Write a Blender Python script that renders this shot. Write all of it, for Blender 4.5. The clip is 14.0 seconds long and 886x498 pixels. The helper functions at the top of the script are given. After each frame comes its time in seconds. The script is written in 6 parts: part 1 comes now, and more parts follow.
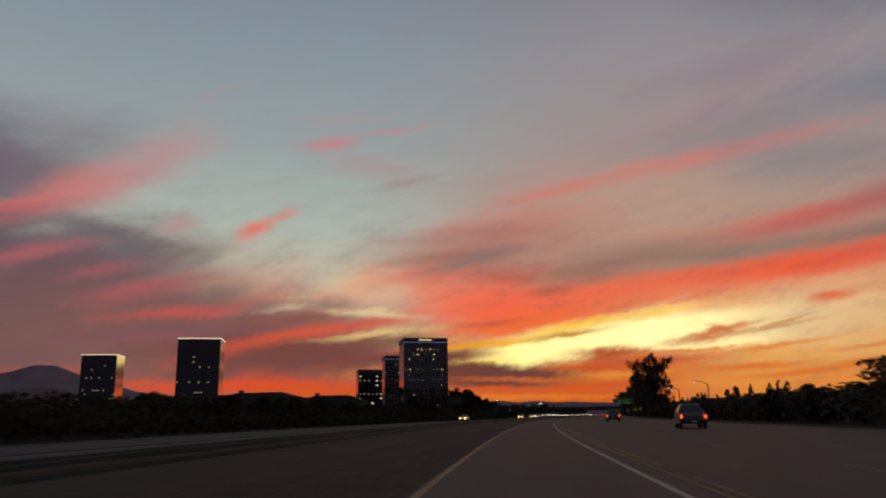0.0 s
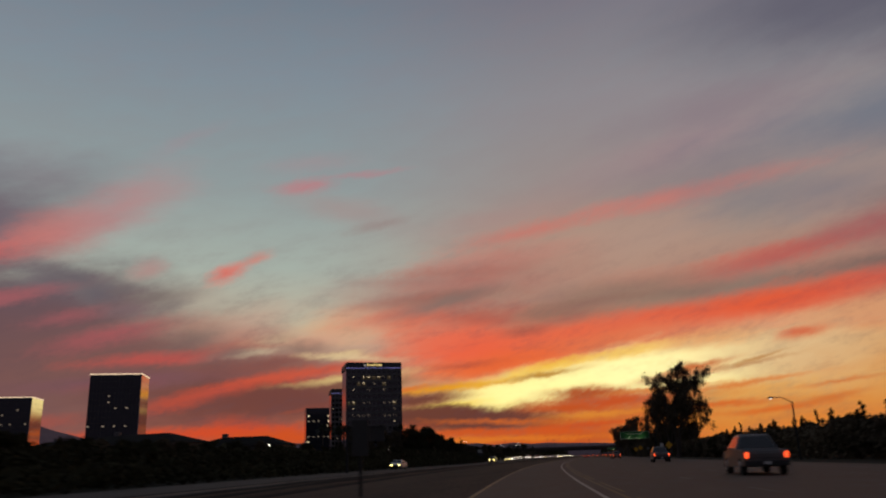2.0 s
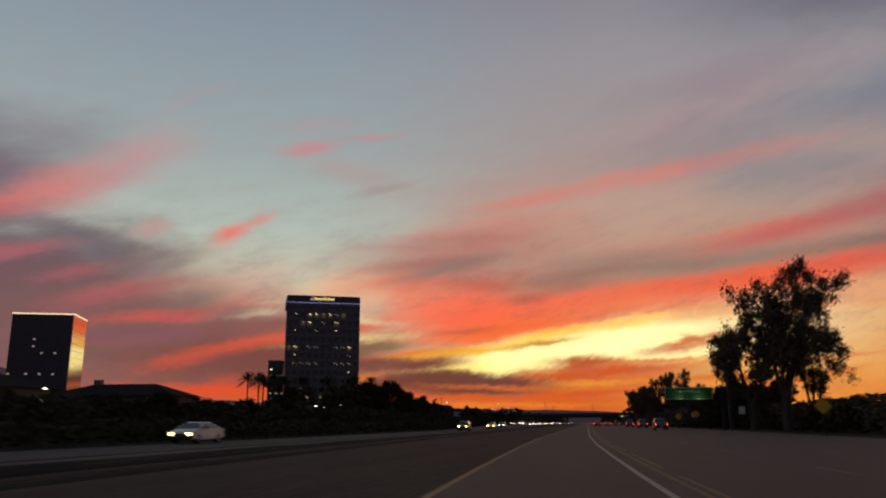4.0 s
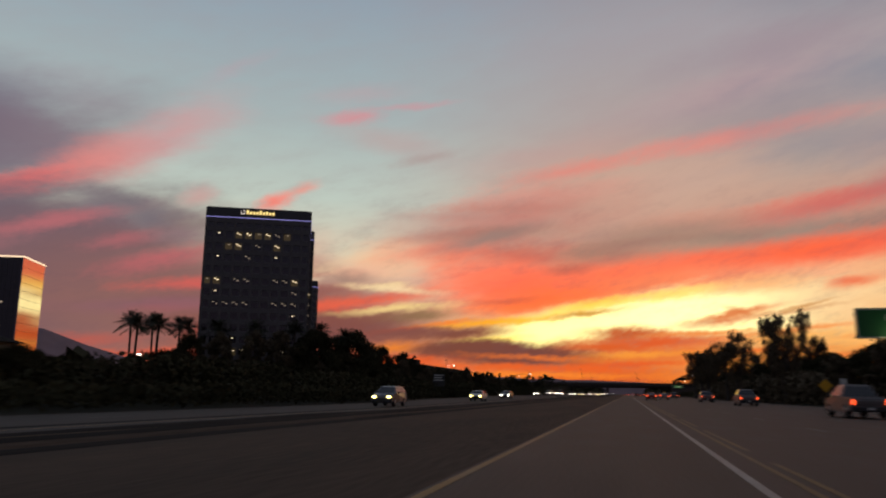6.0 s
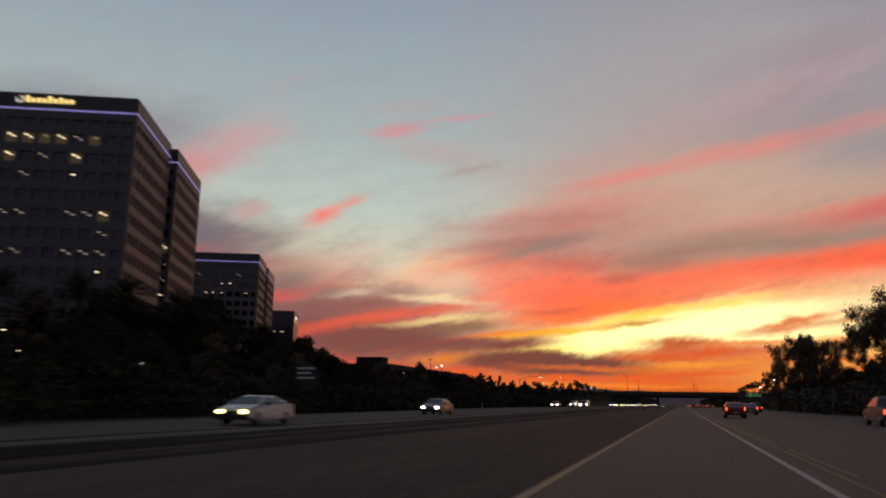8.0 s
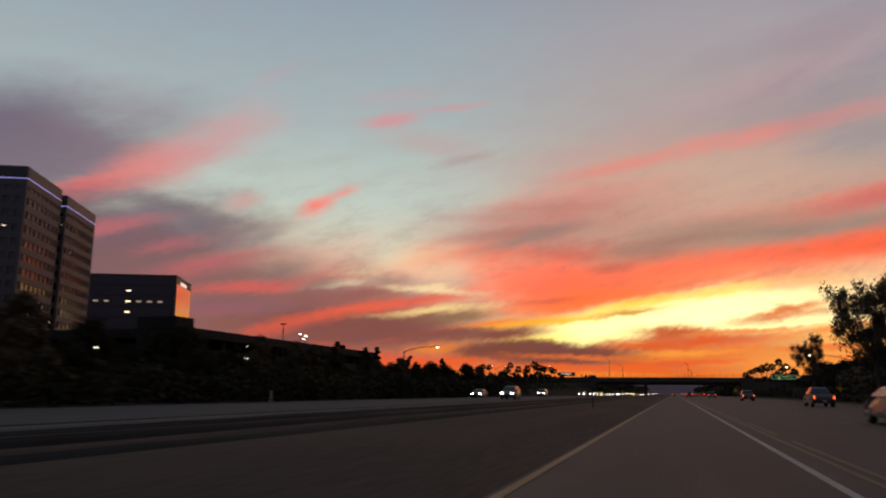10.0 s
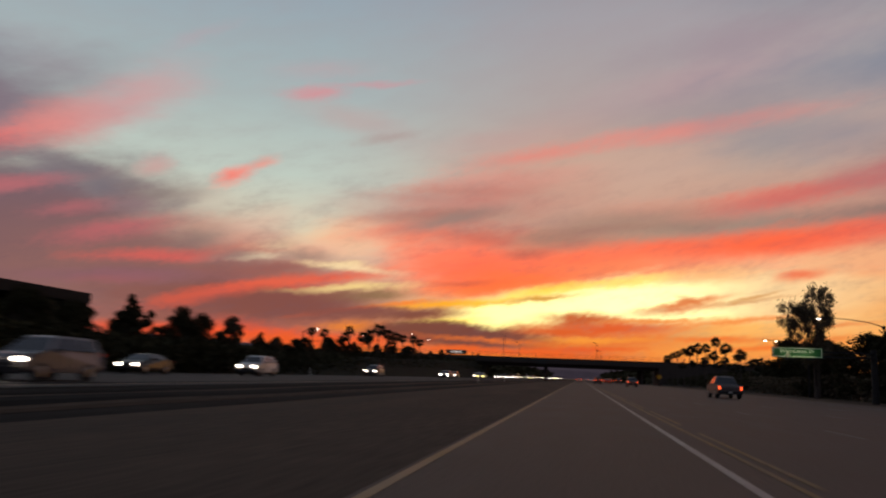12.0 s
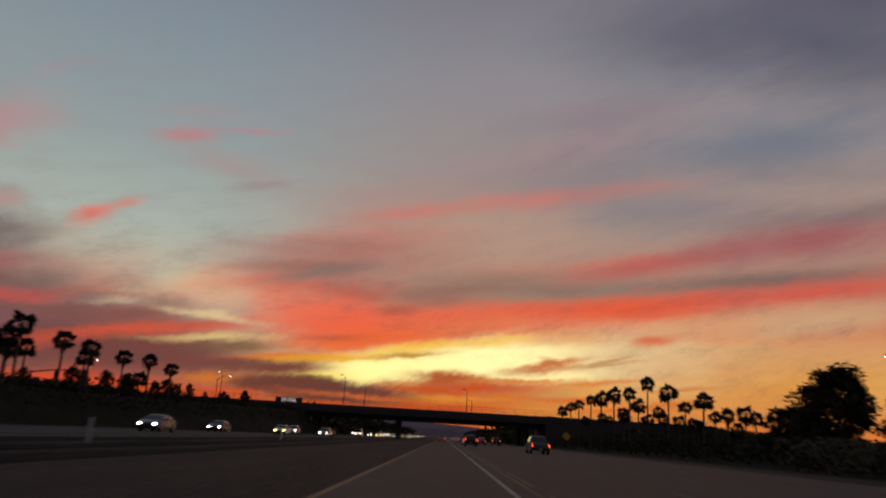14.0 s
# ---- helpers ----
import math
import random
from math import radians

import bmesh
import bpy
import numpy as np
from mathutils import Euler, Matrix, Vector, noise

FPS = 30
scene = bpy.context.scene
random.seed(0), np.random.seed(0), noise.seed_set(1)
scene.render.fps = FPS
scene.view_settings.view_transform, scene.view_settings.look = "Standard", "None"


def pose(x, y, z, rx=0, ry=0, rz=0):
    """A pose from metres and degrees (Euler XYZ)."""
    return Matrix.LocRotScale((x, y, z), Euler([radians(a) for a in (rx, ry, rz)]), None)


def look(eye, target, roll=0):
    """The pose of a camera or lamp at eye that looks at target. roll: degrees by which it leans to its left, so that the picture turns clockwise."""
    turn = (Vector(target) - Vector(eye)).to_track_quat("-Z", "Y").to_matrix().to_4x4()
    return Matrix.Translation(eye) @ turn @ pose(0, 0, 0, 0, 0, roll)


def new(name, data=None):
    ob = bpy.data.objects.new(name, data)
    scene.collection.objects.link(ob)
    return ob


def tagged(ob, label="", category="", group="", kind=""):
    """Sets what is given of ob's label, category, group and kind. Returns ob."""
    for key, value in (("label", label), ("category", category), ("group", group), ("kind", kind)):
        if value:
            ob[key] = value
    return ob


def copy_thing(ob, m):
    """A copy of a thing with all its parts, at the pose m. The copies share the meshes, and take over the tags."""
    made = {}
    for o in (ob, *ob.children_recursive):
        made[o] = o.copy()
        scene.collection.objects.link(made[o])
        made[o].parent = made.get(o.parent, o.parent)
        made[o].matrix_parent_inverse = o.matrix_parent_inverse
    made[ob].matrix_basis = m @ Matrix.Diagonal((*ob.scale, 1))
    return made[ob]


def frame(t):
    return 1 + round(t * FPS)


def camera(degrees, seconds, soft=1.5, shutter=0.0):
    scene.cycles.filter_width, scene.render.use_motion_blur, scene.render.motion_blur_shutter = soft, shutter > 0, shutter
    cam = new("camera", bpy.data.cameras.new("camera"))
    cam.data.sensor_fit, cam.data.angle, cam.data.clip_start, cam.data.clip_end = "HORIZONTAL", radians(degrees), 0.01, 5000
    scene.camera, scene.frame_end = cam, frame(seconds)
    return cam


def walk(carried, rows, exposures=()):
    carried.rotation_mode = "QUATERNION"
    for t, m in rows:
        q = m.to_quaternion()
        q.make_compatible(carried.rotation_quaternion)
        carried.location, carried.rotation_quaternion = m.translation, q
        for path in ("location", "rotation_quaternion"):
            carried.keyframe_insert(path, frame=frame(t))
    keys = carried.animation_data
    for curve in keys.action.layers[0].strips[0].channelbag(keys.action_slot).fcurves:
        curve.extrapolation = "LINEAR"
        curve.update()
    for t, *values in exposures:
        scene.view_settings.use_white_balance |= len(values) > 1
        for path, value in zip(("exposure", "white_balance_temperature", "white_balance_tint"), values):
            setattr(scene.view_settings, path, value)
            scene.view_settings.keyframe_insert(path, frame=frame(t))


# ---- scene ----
cam = camera(60.26, 14.0, soft=2.0, shutter=0.5)
PATH = [
    (0.0, pose(13.74, -3.43, 1.10, 102.35, 0.68, 12.30)),
    (0.5, pose(11.55, 15.92, 1.10, 103.22, 0.91, 12.24)),
    (1.0, pose(9.54, 35.21, 1.10, 104.15, 0.72, 11.66)),
    (1.5, pose(7.73, 54.44, 1.10, 105.84, 1.26, 10.80)),
    (2.0, pose(6.11, 73.61, 1.10, 105.43, 1.83, 10.54)),
    (2.5, pose(4.68, 92.73, 1.10, 103.97, 1.56, 9.63)),
    (3.0, pose(3.44, 111.79, 1.10, 104.30, 1.34, 10.20)),
    (3.2, pose(3.02, 119.40, 1.10, 104.95, 1.30, 10.22)),
    (3.5, pose(2.47, 130.80, 1.10, 103.88, 1.02, 10.26)),
    (4.0, pose(1.69, 149.75, 1.10, 102.88, 0.24, 10.42)),
    (4.5, pose(1.11, 168.64, 1.10, 101.68, -0.68, 10.62)),
    (5.0, pose(0.72, 187.47, 1.10, 100.68, -1.46, 10.78)),
    (5.5, pose(0.52, 206.25, 1.10, 100.26, -1.79, 10.84)),
    (6.0, pose(0.32, 225.00, 1.10, 100.58, -0.79, 13.38)),
    (6.5, pose(0.16, 243.75, 1.10, 100.85, -0.80, 16.54)),
    (7.0, pose(0.00, 262.50, 1.10, 101.56, -0.14, 17.12)),
    (7.5, pose(0.00, 281.25, 1.10, 101.43, -0.77, 17.10)),
    (8.0, pose(0.00, 300.00, 1.10, 101.35, -0.73, 17.05)),
    (8.5, pose(0.00, 318.75, 1.10, 101.14, -0.65, 16.92)),
    (9.0, pose(0.00, 337.47, 1.10, 100.90, -0.54, 16.77)),
    (9.5, pose(0.00, 356.14, 1.10, 100.69, -0.46, 16.64)),
    (10.0, pose(0.00, 374.75, 1.10, 100.61, -0.42, 16.59)),
    (10.5, pose(0.00, 393.30, 1.10, 100.42, -0.65, 16.14)),
    (11.0, pose(0.00, 411.80, 1.10, 99.76, -1.06, 14.97)),
    (11.5, pose(0.00, 430.24, 1.10, 99.84, -1.73, 14.50)),
    (12.0, pose(0.00, 448.63, 1.10, 99.25, -2.31, 10.00)),
    (12.5, pose(0.00, 466.96, 1.10, 99.95, -3.00, 4.63)),
    (13.0, pose(0.12, 485.24, 1.10, 100.15, -4.16, 0.57)),
    (13.5, pose(0.22, 503.46, 1.10, 101.43, -3.46, -0.01)),
    (14.0, pose(0.28, 521.62, 1.10, 103.87, -3.22, 0.02)),
]
walk(cam, PATH, exposures=[(0.0, -0.34, 7250, 18), (1.5, -0.46, 7250, 18), (3.0, -0.4, 7250, 18), (5.5, 0.0, 7250, 18), (7.5, 0.0, 7250, 18), (11.0, 0.06, 7250, 18), (12.5, -0.06, 7250, 18), (14.0, -0.42, 7250, 18)])

# ---- dusk sky ----
def rgb(code):
    """Linear colour from a hex code."""
    c = [int(code[i:i + 2], 16) / 255 for i in (0, 2, 4)]
    return tuple(v / 12.92 if v <= 0.04045 else ((v + 0.055) / 1.055) ** 2.4 for v in c) + (1.0,)


world = bpy.data.worlds.new("dusk_sky")
scene.world = world
world.use_nodes = True
wt = world.node_tree
wn, wl = wt.nodes, wt.links
sky_out = wn["Background"]


def wmath(op, a, b=None, c=None):
    n = wn.new("ShaderNodeMath")
    n.operation = op
    for i, v in enumerate((a, b, c)):
        if v is None:
            continue
        if isinstance(v, (int, float)):
            n.inputs[i].default_value = v
        else:
            wl.new(v, n.inputs[i])
    return n.outputs[0]


def smooth(value, lo, hi, to0=0.0, to1=1.0):
    n = wn.new("ShaderNodeMapRange")
    n.interpolation_type = "SMOOTHSTEP"
    wl.new(value, n.inputs[0])
    for i, v in enumerate((lo, hi, to0, to1)):
        n.inputs[i + 1].default_value = v
    return n.outputs[0]


def mixed(fac, a, b):
    n = wn.new("ShaderNodeMix")
    n.data_type = "RGBA"
    if isinstance(fac, float):
        n.inputs[0].default_value = fac
    else:
        wl.new(fac, n.inputs[0])
    for i, v in ((6, a), (7, b)):
        if isinstance(v, tuple):
            n.inputs[i].default_value = v
        else:
            wl.new(v, n.inputs[i])
    return n.outputs[2]


sky_dir = wn.new("ShaderNodeTexCoord").outputs["Generated"]
split = wn.new("ShaderNodeSeparateXYZ")
wl.new(sky_dir, split.inputs[0])
DEG = 57.2958
sky_u = wmath("MULTIPLY", wmath("ARCTAN2", split.outputs[0], split.outputs[1]), DEG)
sky_e = wmath("MULTIPLY", wmath("ARCSINE", wmath("MINIMUM", wmath("MAXIMUM", split.outputs[2], -1.0), 1.0)), DEG)
plane = wn.new("ShaderNodeCombineXYZ")
wl.new(sky_u, plane.inputs[0])
wl.new(sky_e, plane.inputs[1])


def sky_noise(scale, stretch, tilt, detail=4.0):
    m = wn.new("ShaderNodeMapping")
    m.vector_type = "TEXTURE"
    m.inputs["Rotation"].default_value = (0, 0, radians(tilt))
    m.inputs["Scale"].default_value = (stretch / scale, 1 / scale, 1)
    wl.new(plane.outputs[0], m.inputs[0])
    n = wn.new("ShaderNodeTexNoise")
    n.inputs["Scale"].default_value = 1.0
    n.inputs["Detail"].default_value = detail
    n.inputs["Roughness"].default_value = 0.6
    wl.new(m.outputs[0], n.inputs["Vector"])
    return n


def offset(vec, noise_node, amount):
    s = wn.new("ShaderNodeVectorMath")
    s.operation = "SUBTRACT"
    wl.new(noise_node.outputs["Color"], s.inputs[0])
    s.inputs[1].default_value = (0.5, 0.5, 0.5)
    m = wn.new("ShaderNodeVectorMath")
    m.operation = "MULTIPLY_ADD"
    wl.new(s.outputs[0], m.inputs[0])
    m.inputs[1].default_value = amount
    wl.new(vec, m.inputs[2])
    return m.outputs[0]


warped = offset(plane.outputs[0], sky_noise(0.16, 2.5, 8), (2.2, 0.9, 0))
warped = offset(warped, sky_noise(0.7, 3.0, 10), (1.2, 0.5, 0))
warped = offset(warped, sky_noise(1.9, 1.7, 16), (0.75, 0.42, 0))
streak = sky_noise(0.8, 3.2, 11, 7.0).outputs["Fac"]
fine = sky_noise(3.2, 2.2, 22, 5.0).outputs["Fac"]
wisp = wmath("ADD", wmath("MULTIPLY_ADD", streak, 0.9, -0.45), wmath("MULTIPLY_ADD", fine, 0.6, -0.3))


soft_wisp = wmath("MULTIPLY_ADD", sky_noise(0.34, 3.0, 10, 8.0).outputs["Fac"], 1.5, -0.75)
calm_wisp = wmath("MULTIPLY", soft_wisp, 0.4)


def ramp(value, stops):
    n = wn.new("ShaderNodeValToRGB")
    wl.new(wmath("DIVIDE", value, 90.0), n.inputs[0])
    els = n.color_ramp.elements
    while len(els) < len(stops):
        els.new(0.5)
    for el, (deg, code) in zip(els, stops):
        el.position, el.color = deg / 90, rgb(code)
    return n.outputs[0]


clear_left = ramp(sky_e, [(0, "e05a30"), (3, "c47258"), (7, "dab09a"), (10, "d0d0ba"), (14, "b6ccc6"),
                          (20, "9eb6bc"), (28, "8ba3b4"), (35, "788ea2"), (90, "48525f")])
clear_right = ramp(sky_e, [(0, "e6702a"), (2, "f28c3c"), (5, "fcd880"), (8, "ec8e62"), (11, "bb8a7a"),
                           (15, "bea295"), (20, "aaa3a4"), (26, "9aa1ab"), (33, "84899a"), (90, "48525f")])
clear_back = ramp(sky_e, [(0, "4a4650"), (6, "544f5c"), (15, "5b6172"), (30, "5c6779"), (90, "48586f")])
sky_col = mixed(smooth(sky_u, -22.0, 2.0), clear_left, clear_right)
sky_col = mixed(smooth(wmath("ABSOLUTE", sky_u), 50.0, 100.0), sky_col, clear_back)
tone = smooth(streak, 0.25, 0.75, 0.0, 0.12)
sky_col = mixed(tone, sky_col, rgb("a08c92"))


# the sky is laid in four sectors that blend into one another
EDGES = (-25.0, -10.0, 4.0)
SECTORS = ((-999.0, -22.0), (-28.0, -7.0), (-13.0, 7.0), (1.0, 999.0))
sector_col = [sky_col] * 4


def streak_group():
    """One streak of cloud laid over the sky before it."""
    g = bpy.data.node_groups.new("cloud_streak", "ShaderNodeTree")
    for label, kind in (("Sky", "Color"), ("Plane", "Vector"), ("Wisp", "Float"), ("Place", "Vector"), ("Turn", "Vector"), ("Size", "Vector"), ("Core", "Float"), ("Strength", "Float"), ("Tint", "Color")):
        g.interface.new_socket(label, in_out="INPUT", socket_type="NodeSocket" + kind)
    g.interface.new_socket("Sky", in_out="OUTPUT", socket_type="NodeSocketColor")
    src, dst = g.nodes.new("NodeGroupInput"), g.nodes.new("NodeGroupOutput")
    m = g.nodes.new("ShaderNodeMapping")
    m.vector_type = "TEXTURE"
    for a, b in (("Plane", "Vector"), ("Place", "Location"), ("Turn", "Rotation"), ("Size", "Scale")):
        g.links.new(src.outputs[a], m.inputs[b])
    d = g.nodes.new("ShaderNodeVectorMath")
    d.operation = "LENGTH"
    g.links.new(m.outputs[0], d.inputs[0])
    add = g.nodes.new("ShaderNodeMath")
    g.links.new(d.outputs["Value"], add.inputs[0])
    g.links.new(src.outputs["Wisp"], add.inputs[1])
    r = g.nodes.new("ShaderNodeMapRange")
    r.interpolation_type = "SMOOTHSTEP"
    g.links.new(add.outputs[0], r.inputs[0])
    r.inputs[1].default_value = 1.45
    g.links.new(src.outputs["Core"], r.inputs[2])
    g.links.new(src.outputs["Strength"], r.inputs[4])
    mix = g.nodes.new("ShaderNodeMix")
    mix.data_type = "RGBA"
    g.links.new(r.outputs[0], mix.inputs[0])
    g.links.new(src.outputs["Sky"], mix.inputs[6])
    g.links.new(src.outputs["Tint"], mix.inputs[7])
    g.links.new(mix.outputs[2], dst.inputs[0])
    return g


STREAK = streak_group()


def cloud(u, e, length, width, tilt, code, strength, core, gain=1.0):
    """A streak of cloud: centre, half length, half width and tilt in degrees of the sky."""
    reach = length * 1.3 + 2.5
    for k, (lo, hi) in enumerate(SECTORS):
        if u + reach < lo or u - reach > hi:
            continue
        n = wn.new("ShaderNodeGroup")
        n.node_tree = STREAK
        n.inputs["Place"].default_value = (u, e, 0)
        n.inputs["Turn"].default_value = (0, 0, radians(tilt))
        n.inputs["Size"].default_value = (length * 1.15, width * 1.35, 1)
        n.inputs["Core"].default_value = core - 0.2
        n.inputs["Strength"].default_value = strength
        n.inputs["Tint"].default_value = tuple(c * gain for c in rgb(code)[:3]) + (1.0,)
        wl.new(sector_col[k], n.inputs["Sky"])
        wl.new(warped, n.inputs["Plane"])
        wl.new(wisp if width < 0.7 else soft_wisp if width < 2.0 else calm_wisp, n.inputs["Wisp"])
        sector_col[k] = n.outputs[0]


cloud(6.3, 25.3, 11.5, 1.91, 0.3, "a09aa5", 0.35, 0.00)
cloud(-5.3, 17.6, 6.4, 1.02, 8.2, "b99c9b", 0.60, 0.00)
cloud(9.9, 21.6, 9.5, 1.19, 10.5, "b096a0", 0.60, 0.00)
cloud(2.0, 14.4, 10.3, 2.54, 0.7, "c8aa99", 0.85, 0.10)
cloud(13.0, 16.4, 4.0, 1.69, 7.3, "a6a29d", 0.70, 0.00)
cloud(5.2, 15.5, 5.6, 1.27, 4.9, "bfa79c", 0.60, 0.00)
cloud(-3.6, 16.4, 5.7, 0.55, 9.5, "dc8d83", 0.85, 0.10)
cloud(8.6, 18.1, 8.6, 0.59, 5.7, "de8e85", 0.92, 0.15)
cloud(-8.9, 14.1, 3.9, 0.68, 7.2, "cf9a90", 0.60, 0.00)
cloud(7.2, 12.4, 3.7, 0.59, 4.8, "d09684", 0.60, 0.00)
cloud(13.1, 13.0, 3.9, 0.55, 3.4, "e08a78", 0.92, 0.15)
cloud(4.8, 12.3, 3.7, 0.64, -0.1, "d59a88", 0.60, 0.00)
cloud(-47.8, 16.2, 7.2, 2.97, 6.3, "66627a", 0.98, 0.40)
cloud(-42.0, 16.2, 3.4, 1.44, -6.1, "84707f", 0.85, 0.10)
cloud(-39.5, 19.3, 4.7, 1.69, -8.8, "9a98a4", 0.40, 0.00)
cloud(-45.6, 15.4, 10.3, 2.58, 17.2, "77707e", 0.80, 0.20)
cloud(-42.2, 9.5, 9.2, 2.86, 13.9, "70666f", 0.92, 0.35)
cloud(-38.5, 10.5, 6.7, 1.57, 17.2, "726872", 0.90, 0.30)
cloud(-47.3, 11.6, 5.9, 0.68, 19.6, "d96c6c", 0.97, 0.35)
cloud(-42.2, 13.9, 3.8, 0.59, 23.6, "e07474", 0.92, 0.20)
cloud(-38.1, 15.7, 3.3, 1.36, 20.6, "d98b88", 0.90, 0.00)
cloud(-33.4, 18.2, 4.4, 1.44, 28.6, "cb9ca0", 0.75, 0.00)
cloud(-29.8, 22.9, 2.8, 0.40, 28.0, "b39fab", 0.35, 0.00)
cloud(-47.0, 10.4, 6.5, 1.44, 19.0, "666472", 1.00, 0.50)
cloud(-44.4, 8.3, 9.4, 2.54, 15.1, "74626c", 1.00, 0.60)
cloud(-41.0, 5.6, 12.9, 3.39, 12.7, "7c6064", 1.00, 0.60)
cloud(-31.6, 5.8, 10.3, 2.54, 2.8, "8a6562", 1.00, 0.50)
cloud(-23.9, 4.5, 8.8, 1.69, 1.8, "85524a", 0.97, 0.40)
cloud(-38.2, 12.5, 2.2, 0.85, -7.0, "77737d", 0.95, 0.20)
cloud(-35.4, 12.1, 1.6, 0.68, -11.9, "848286", 0.90, 0.10)
cloud(-31.4, 11.6, 3.1, 0.42, 8.9, "87807e", 0.85, 0.10)
cloud(-33.3, 10.8, 2.3, 0.59, 1.0, "87747a", 0.90, 0.10)
cloud(-41.3, 11.0, 5.0, 0.47, 16.7, "b36c74", 0.85, 0.10)
cloud(-46.5, 8.8, 4.1, 0.51, 14.7, "9a6a72", 0.60, 0.00)
cloud(-36.9, 10.1, 2.3, 0.42, 14.3, "a8686f", 0.80, 0.10)
cloud(-33.5, 9.1, 4.3, 0.59, 15.8, "b9666c", 0.80, 0.10)
cloud(-26.1, 9.4, 4.5, 0.93, -3.2, "cc9484", 0.75, 0.05)
cloud(-30.6, 7.4, 5.0, 0.40, 5.2, "d2625c", 0.90, 0.15)
cloud(-24.2, 8.4, 3.2, 0.42, 4.4, "cc7868", 0.70, 0.10)
cloud(-33.1, 5.6, 2.7, 0.30, 5.7, "b55f5c", 0.70, 0.10)
cloud(-26.9, 5.0, 4.4, 0.47, 14.5, "e2604a", 0.95, 0.25)
cloud(-19.7, 6.5, 5.2, 0.47, 9.5, "e6654c", 0.95, 0.25)
cloud(-23.5, 7.0, 5.1, 0.55, 6.1, "95605a", 0.90, 0.20)
cloud(-25.1, 2.8, 2.7, 0.51, -1.9, "cf5a44", 0.80, 0.10)
cloud(-42.4, 1.5, 9.3, 0.51, 1.5, "dd5a3a", 0.85, 0.10)
cloud(-27.1, 2.3, 9.6, 0.38, 1.1, "ee5a34", 0.92, 0.20)
cloud(-37.0, 0.3, 14.7, 0.68, 1.3, "e8622e", 0.90, 0.20)
cloud(-24.3, 7.9, 2.1, 0.25, 7.2, "dacdb0", 0.85, 0.10)
cloud(-17.7, 9.6, 3.4, 0.93, 3.6, "f0c8a0", 0.95, 0.20)
cloud(-14.5, 10.7, 3.1, 0.85, 10.2, "d69a8a", 0.80, 0.10)
cloud(-16.0, 10.0, 3.4, 0.93, -7.4, "eebfa0", 0.80, 0.10)
cloud(-18.2, 7.6, 2.2, 0.30, 1.5, "f0daa8", 0.95, 0.20)
cloud(-13.4, 9.0, 1.7, 0.93, 22.3, "f09a7c", 0.70, 0.00)
cloud(-22.1, 8.8, 1.0, 0.30, 10.6, "a8887c", 0.60, 0.10)
cloud(-7.9, 10.1, 5.1, 1.02, 1.1, "c9695a", 0.90, 0.20)
cloud(-10.0, 8.4, 4.9, 1.36, -2.1, "f47a5e", 0.95, 0.30, 1.14)
cloud(-6.7, 7.4, 6.4, 1.27, 3.2, "fa6c4c", 0.95, 0.15, 1.14)
cloud(0.0, 8.6, 6.7, 1.10, 4.2, "f8704f", 0.95, 0.15, 1.14)
cloud(10.0, 9.3, 8.4, 1.02, 3.9, "f26a4e", 0.95, 0.10, 1.14)
cloud(3.9, 8.0, 6.3, 0.85, 2.4, "fb8a5e", 0.90, 0.20)
cloud(11.8, 8.5, 6.3, 0.85, 1.6, "f59a76", 0.90, 0.20)
cloud(-6.8, 6.5, 5.5, 0.76, 7.3, "f9733f", 0.95, 0.30, 1.14)
cloud(-10.4, 11.7, 4.8, 0.47, 3.8, "9f8577", 0.92, 0.20)
cloud(-9.3, 13.6, 4.1, 0.38, 0.3, "b88f84", 0.80, 0.10)
cloud(-5.3, 14.6, 6.1, 0.68, 4.8, "d6a094", 0.70, 0.00)
cloud(-9.1, 12.7, 3.9, 0.38, 2.1, "d79c8e", 0.70, 0.10)
cloud(-1.0, 10.2, 3.2, 0.55, 1.5, "a87f70", 0.90, 0.15)
cloud(5.4, 11.0, 5.5, 0.68, 1.5, "a68d7e", 0.92, 0.20)
cloud(12.8, 11.0, 4.1, 0.59, -0.5, "9a8a80", 0.92, 0.20)
cloud(-3.9, 9.1, 1.9, 0.34, 6.5, "b8685a", 0.80, 0.10)
cloud(-8.5, 6.7, 2.7, 0.25, 4.1, "c9604a", 0.60, 0.10)
cloud(-4.4, 4.3, 5.0, 0.85, 6.8, "fff08a", 0.97, 0.40, 1.45)
cloud(-2.2, 4.9, 6.1, 1.02, 4.7, "fffaa8", 1.00, 0.50, 1.45)
cloud(6.2, 5.65, 7.0, 1.36, 3.5, "fffcb4", 1.00, 0.50, 1.45)
cloud(15.6, 6.3, 6.5, 1.95, -1.5, "fbe0ac", 0.95, 0.30)
cloud(-10.2, 3.7, 2.7, 0.25, 5.5, "ffe874", 0.97, 0.30, 1.25)
cloud(-10.4, 5.0, 4.6, 0.25, 4.7, "ffb030", 0.95, 0.30)
cloud(-3.2, 6.1, 4.7, 0.30, 10.7, "ffd044", 0.75, 0.25, 1.15)
cloud(3.4, 7.1, 3.5, 0.34, 8.1, "ffd868", 0.75, 0.25, 1.2)
cloud(-3.1, 5.7, 3.0, 0.17, 6.5, "c98c2e", 0.90, 0.20)
cloud(9.2, 7.7, 3.5, 0.51, 2.9, "fdbd80", 0.80, 0.10)
cloud(14.9, 7.6, 1.3, 0.25, 4.3, "ee8462", 0.90, 0.20)
cloud(13.7, 8.2, 1.5, 0.25, 4.8, "f8b890", 0.70, 0.10)
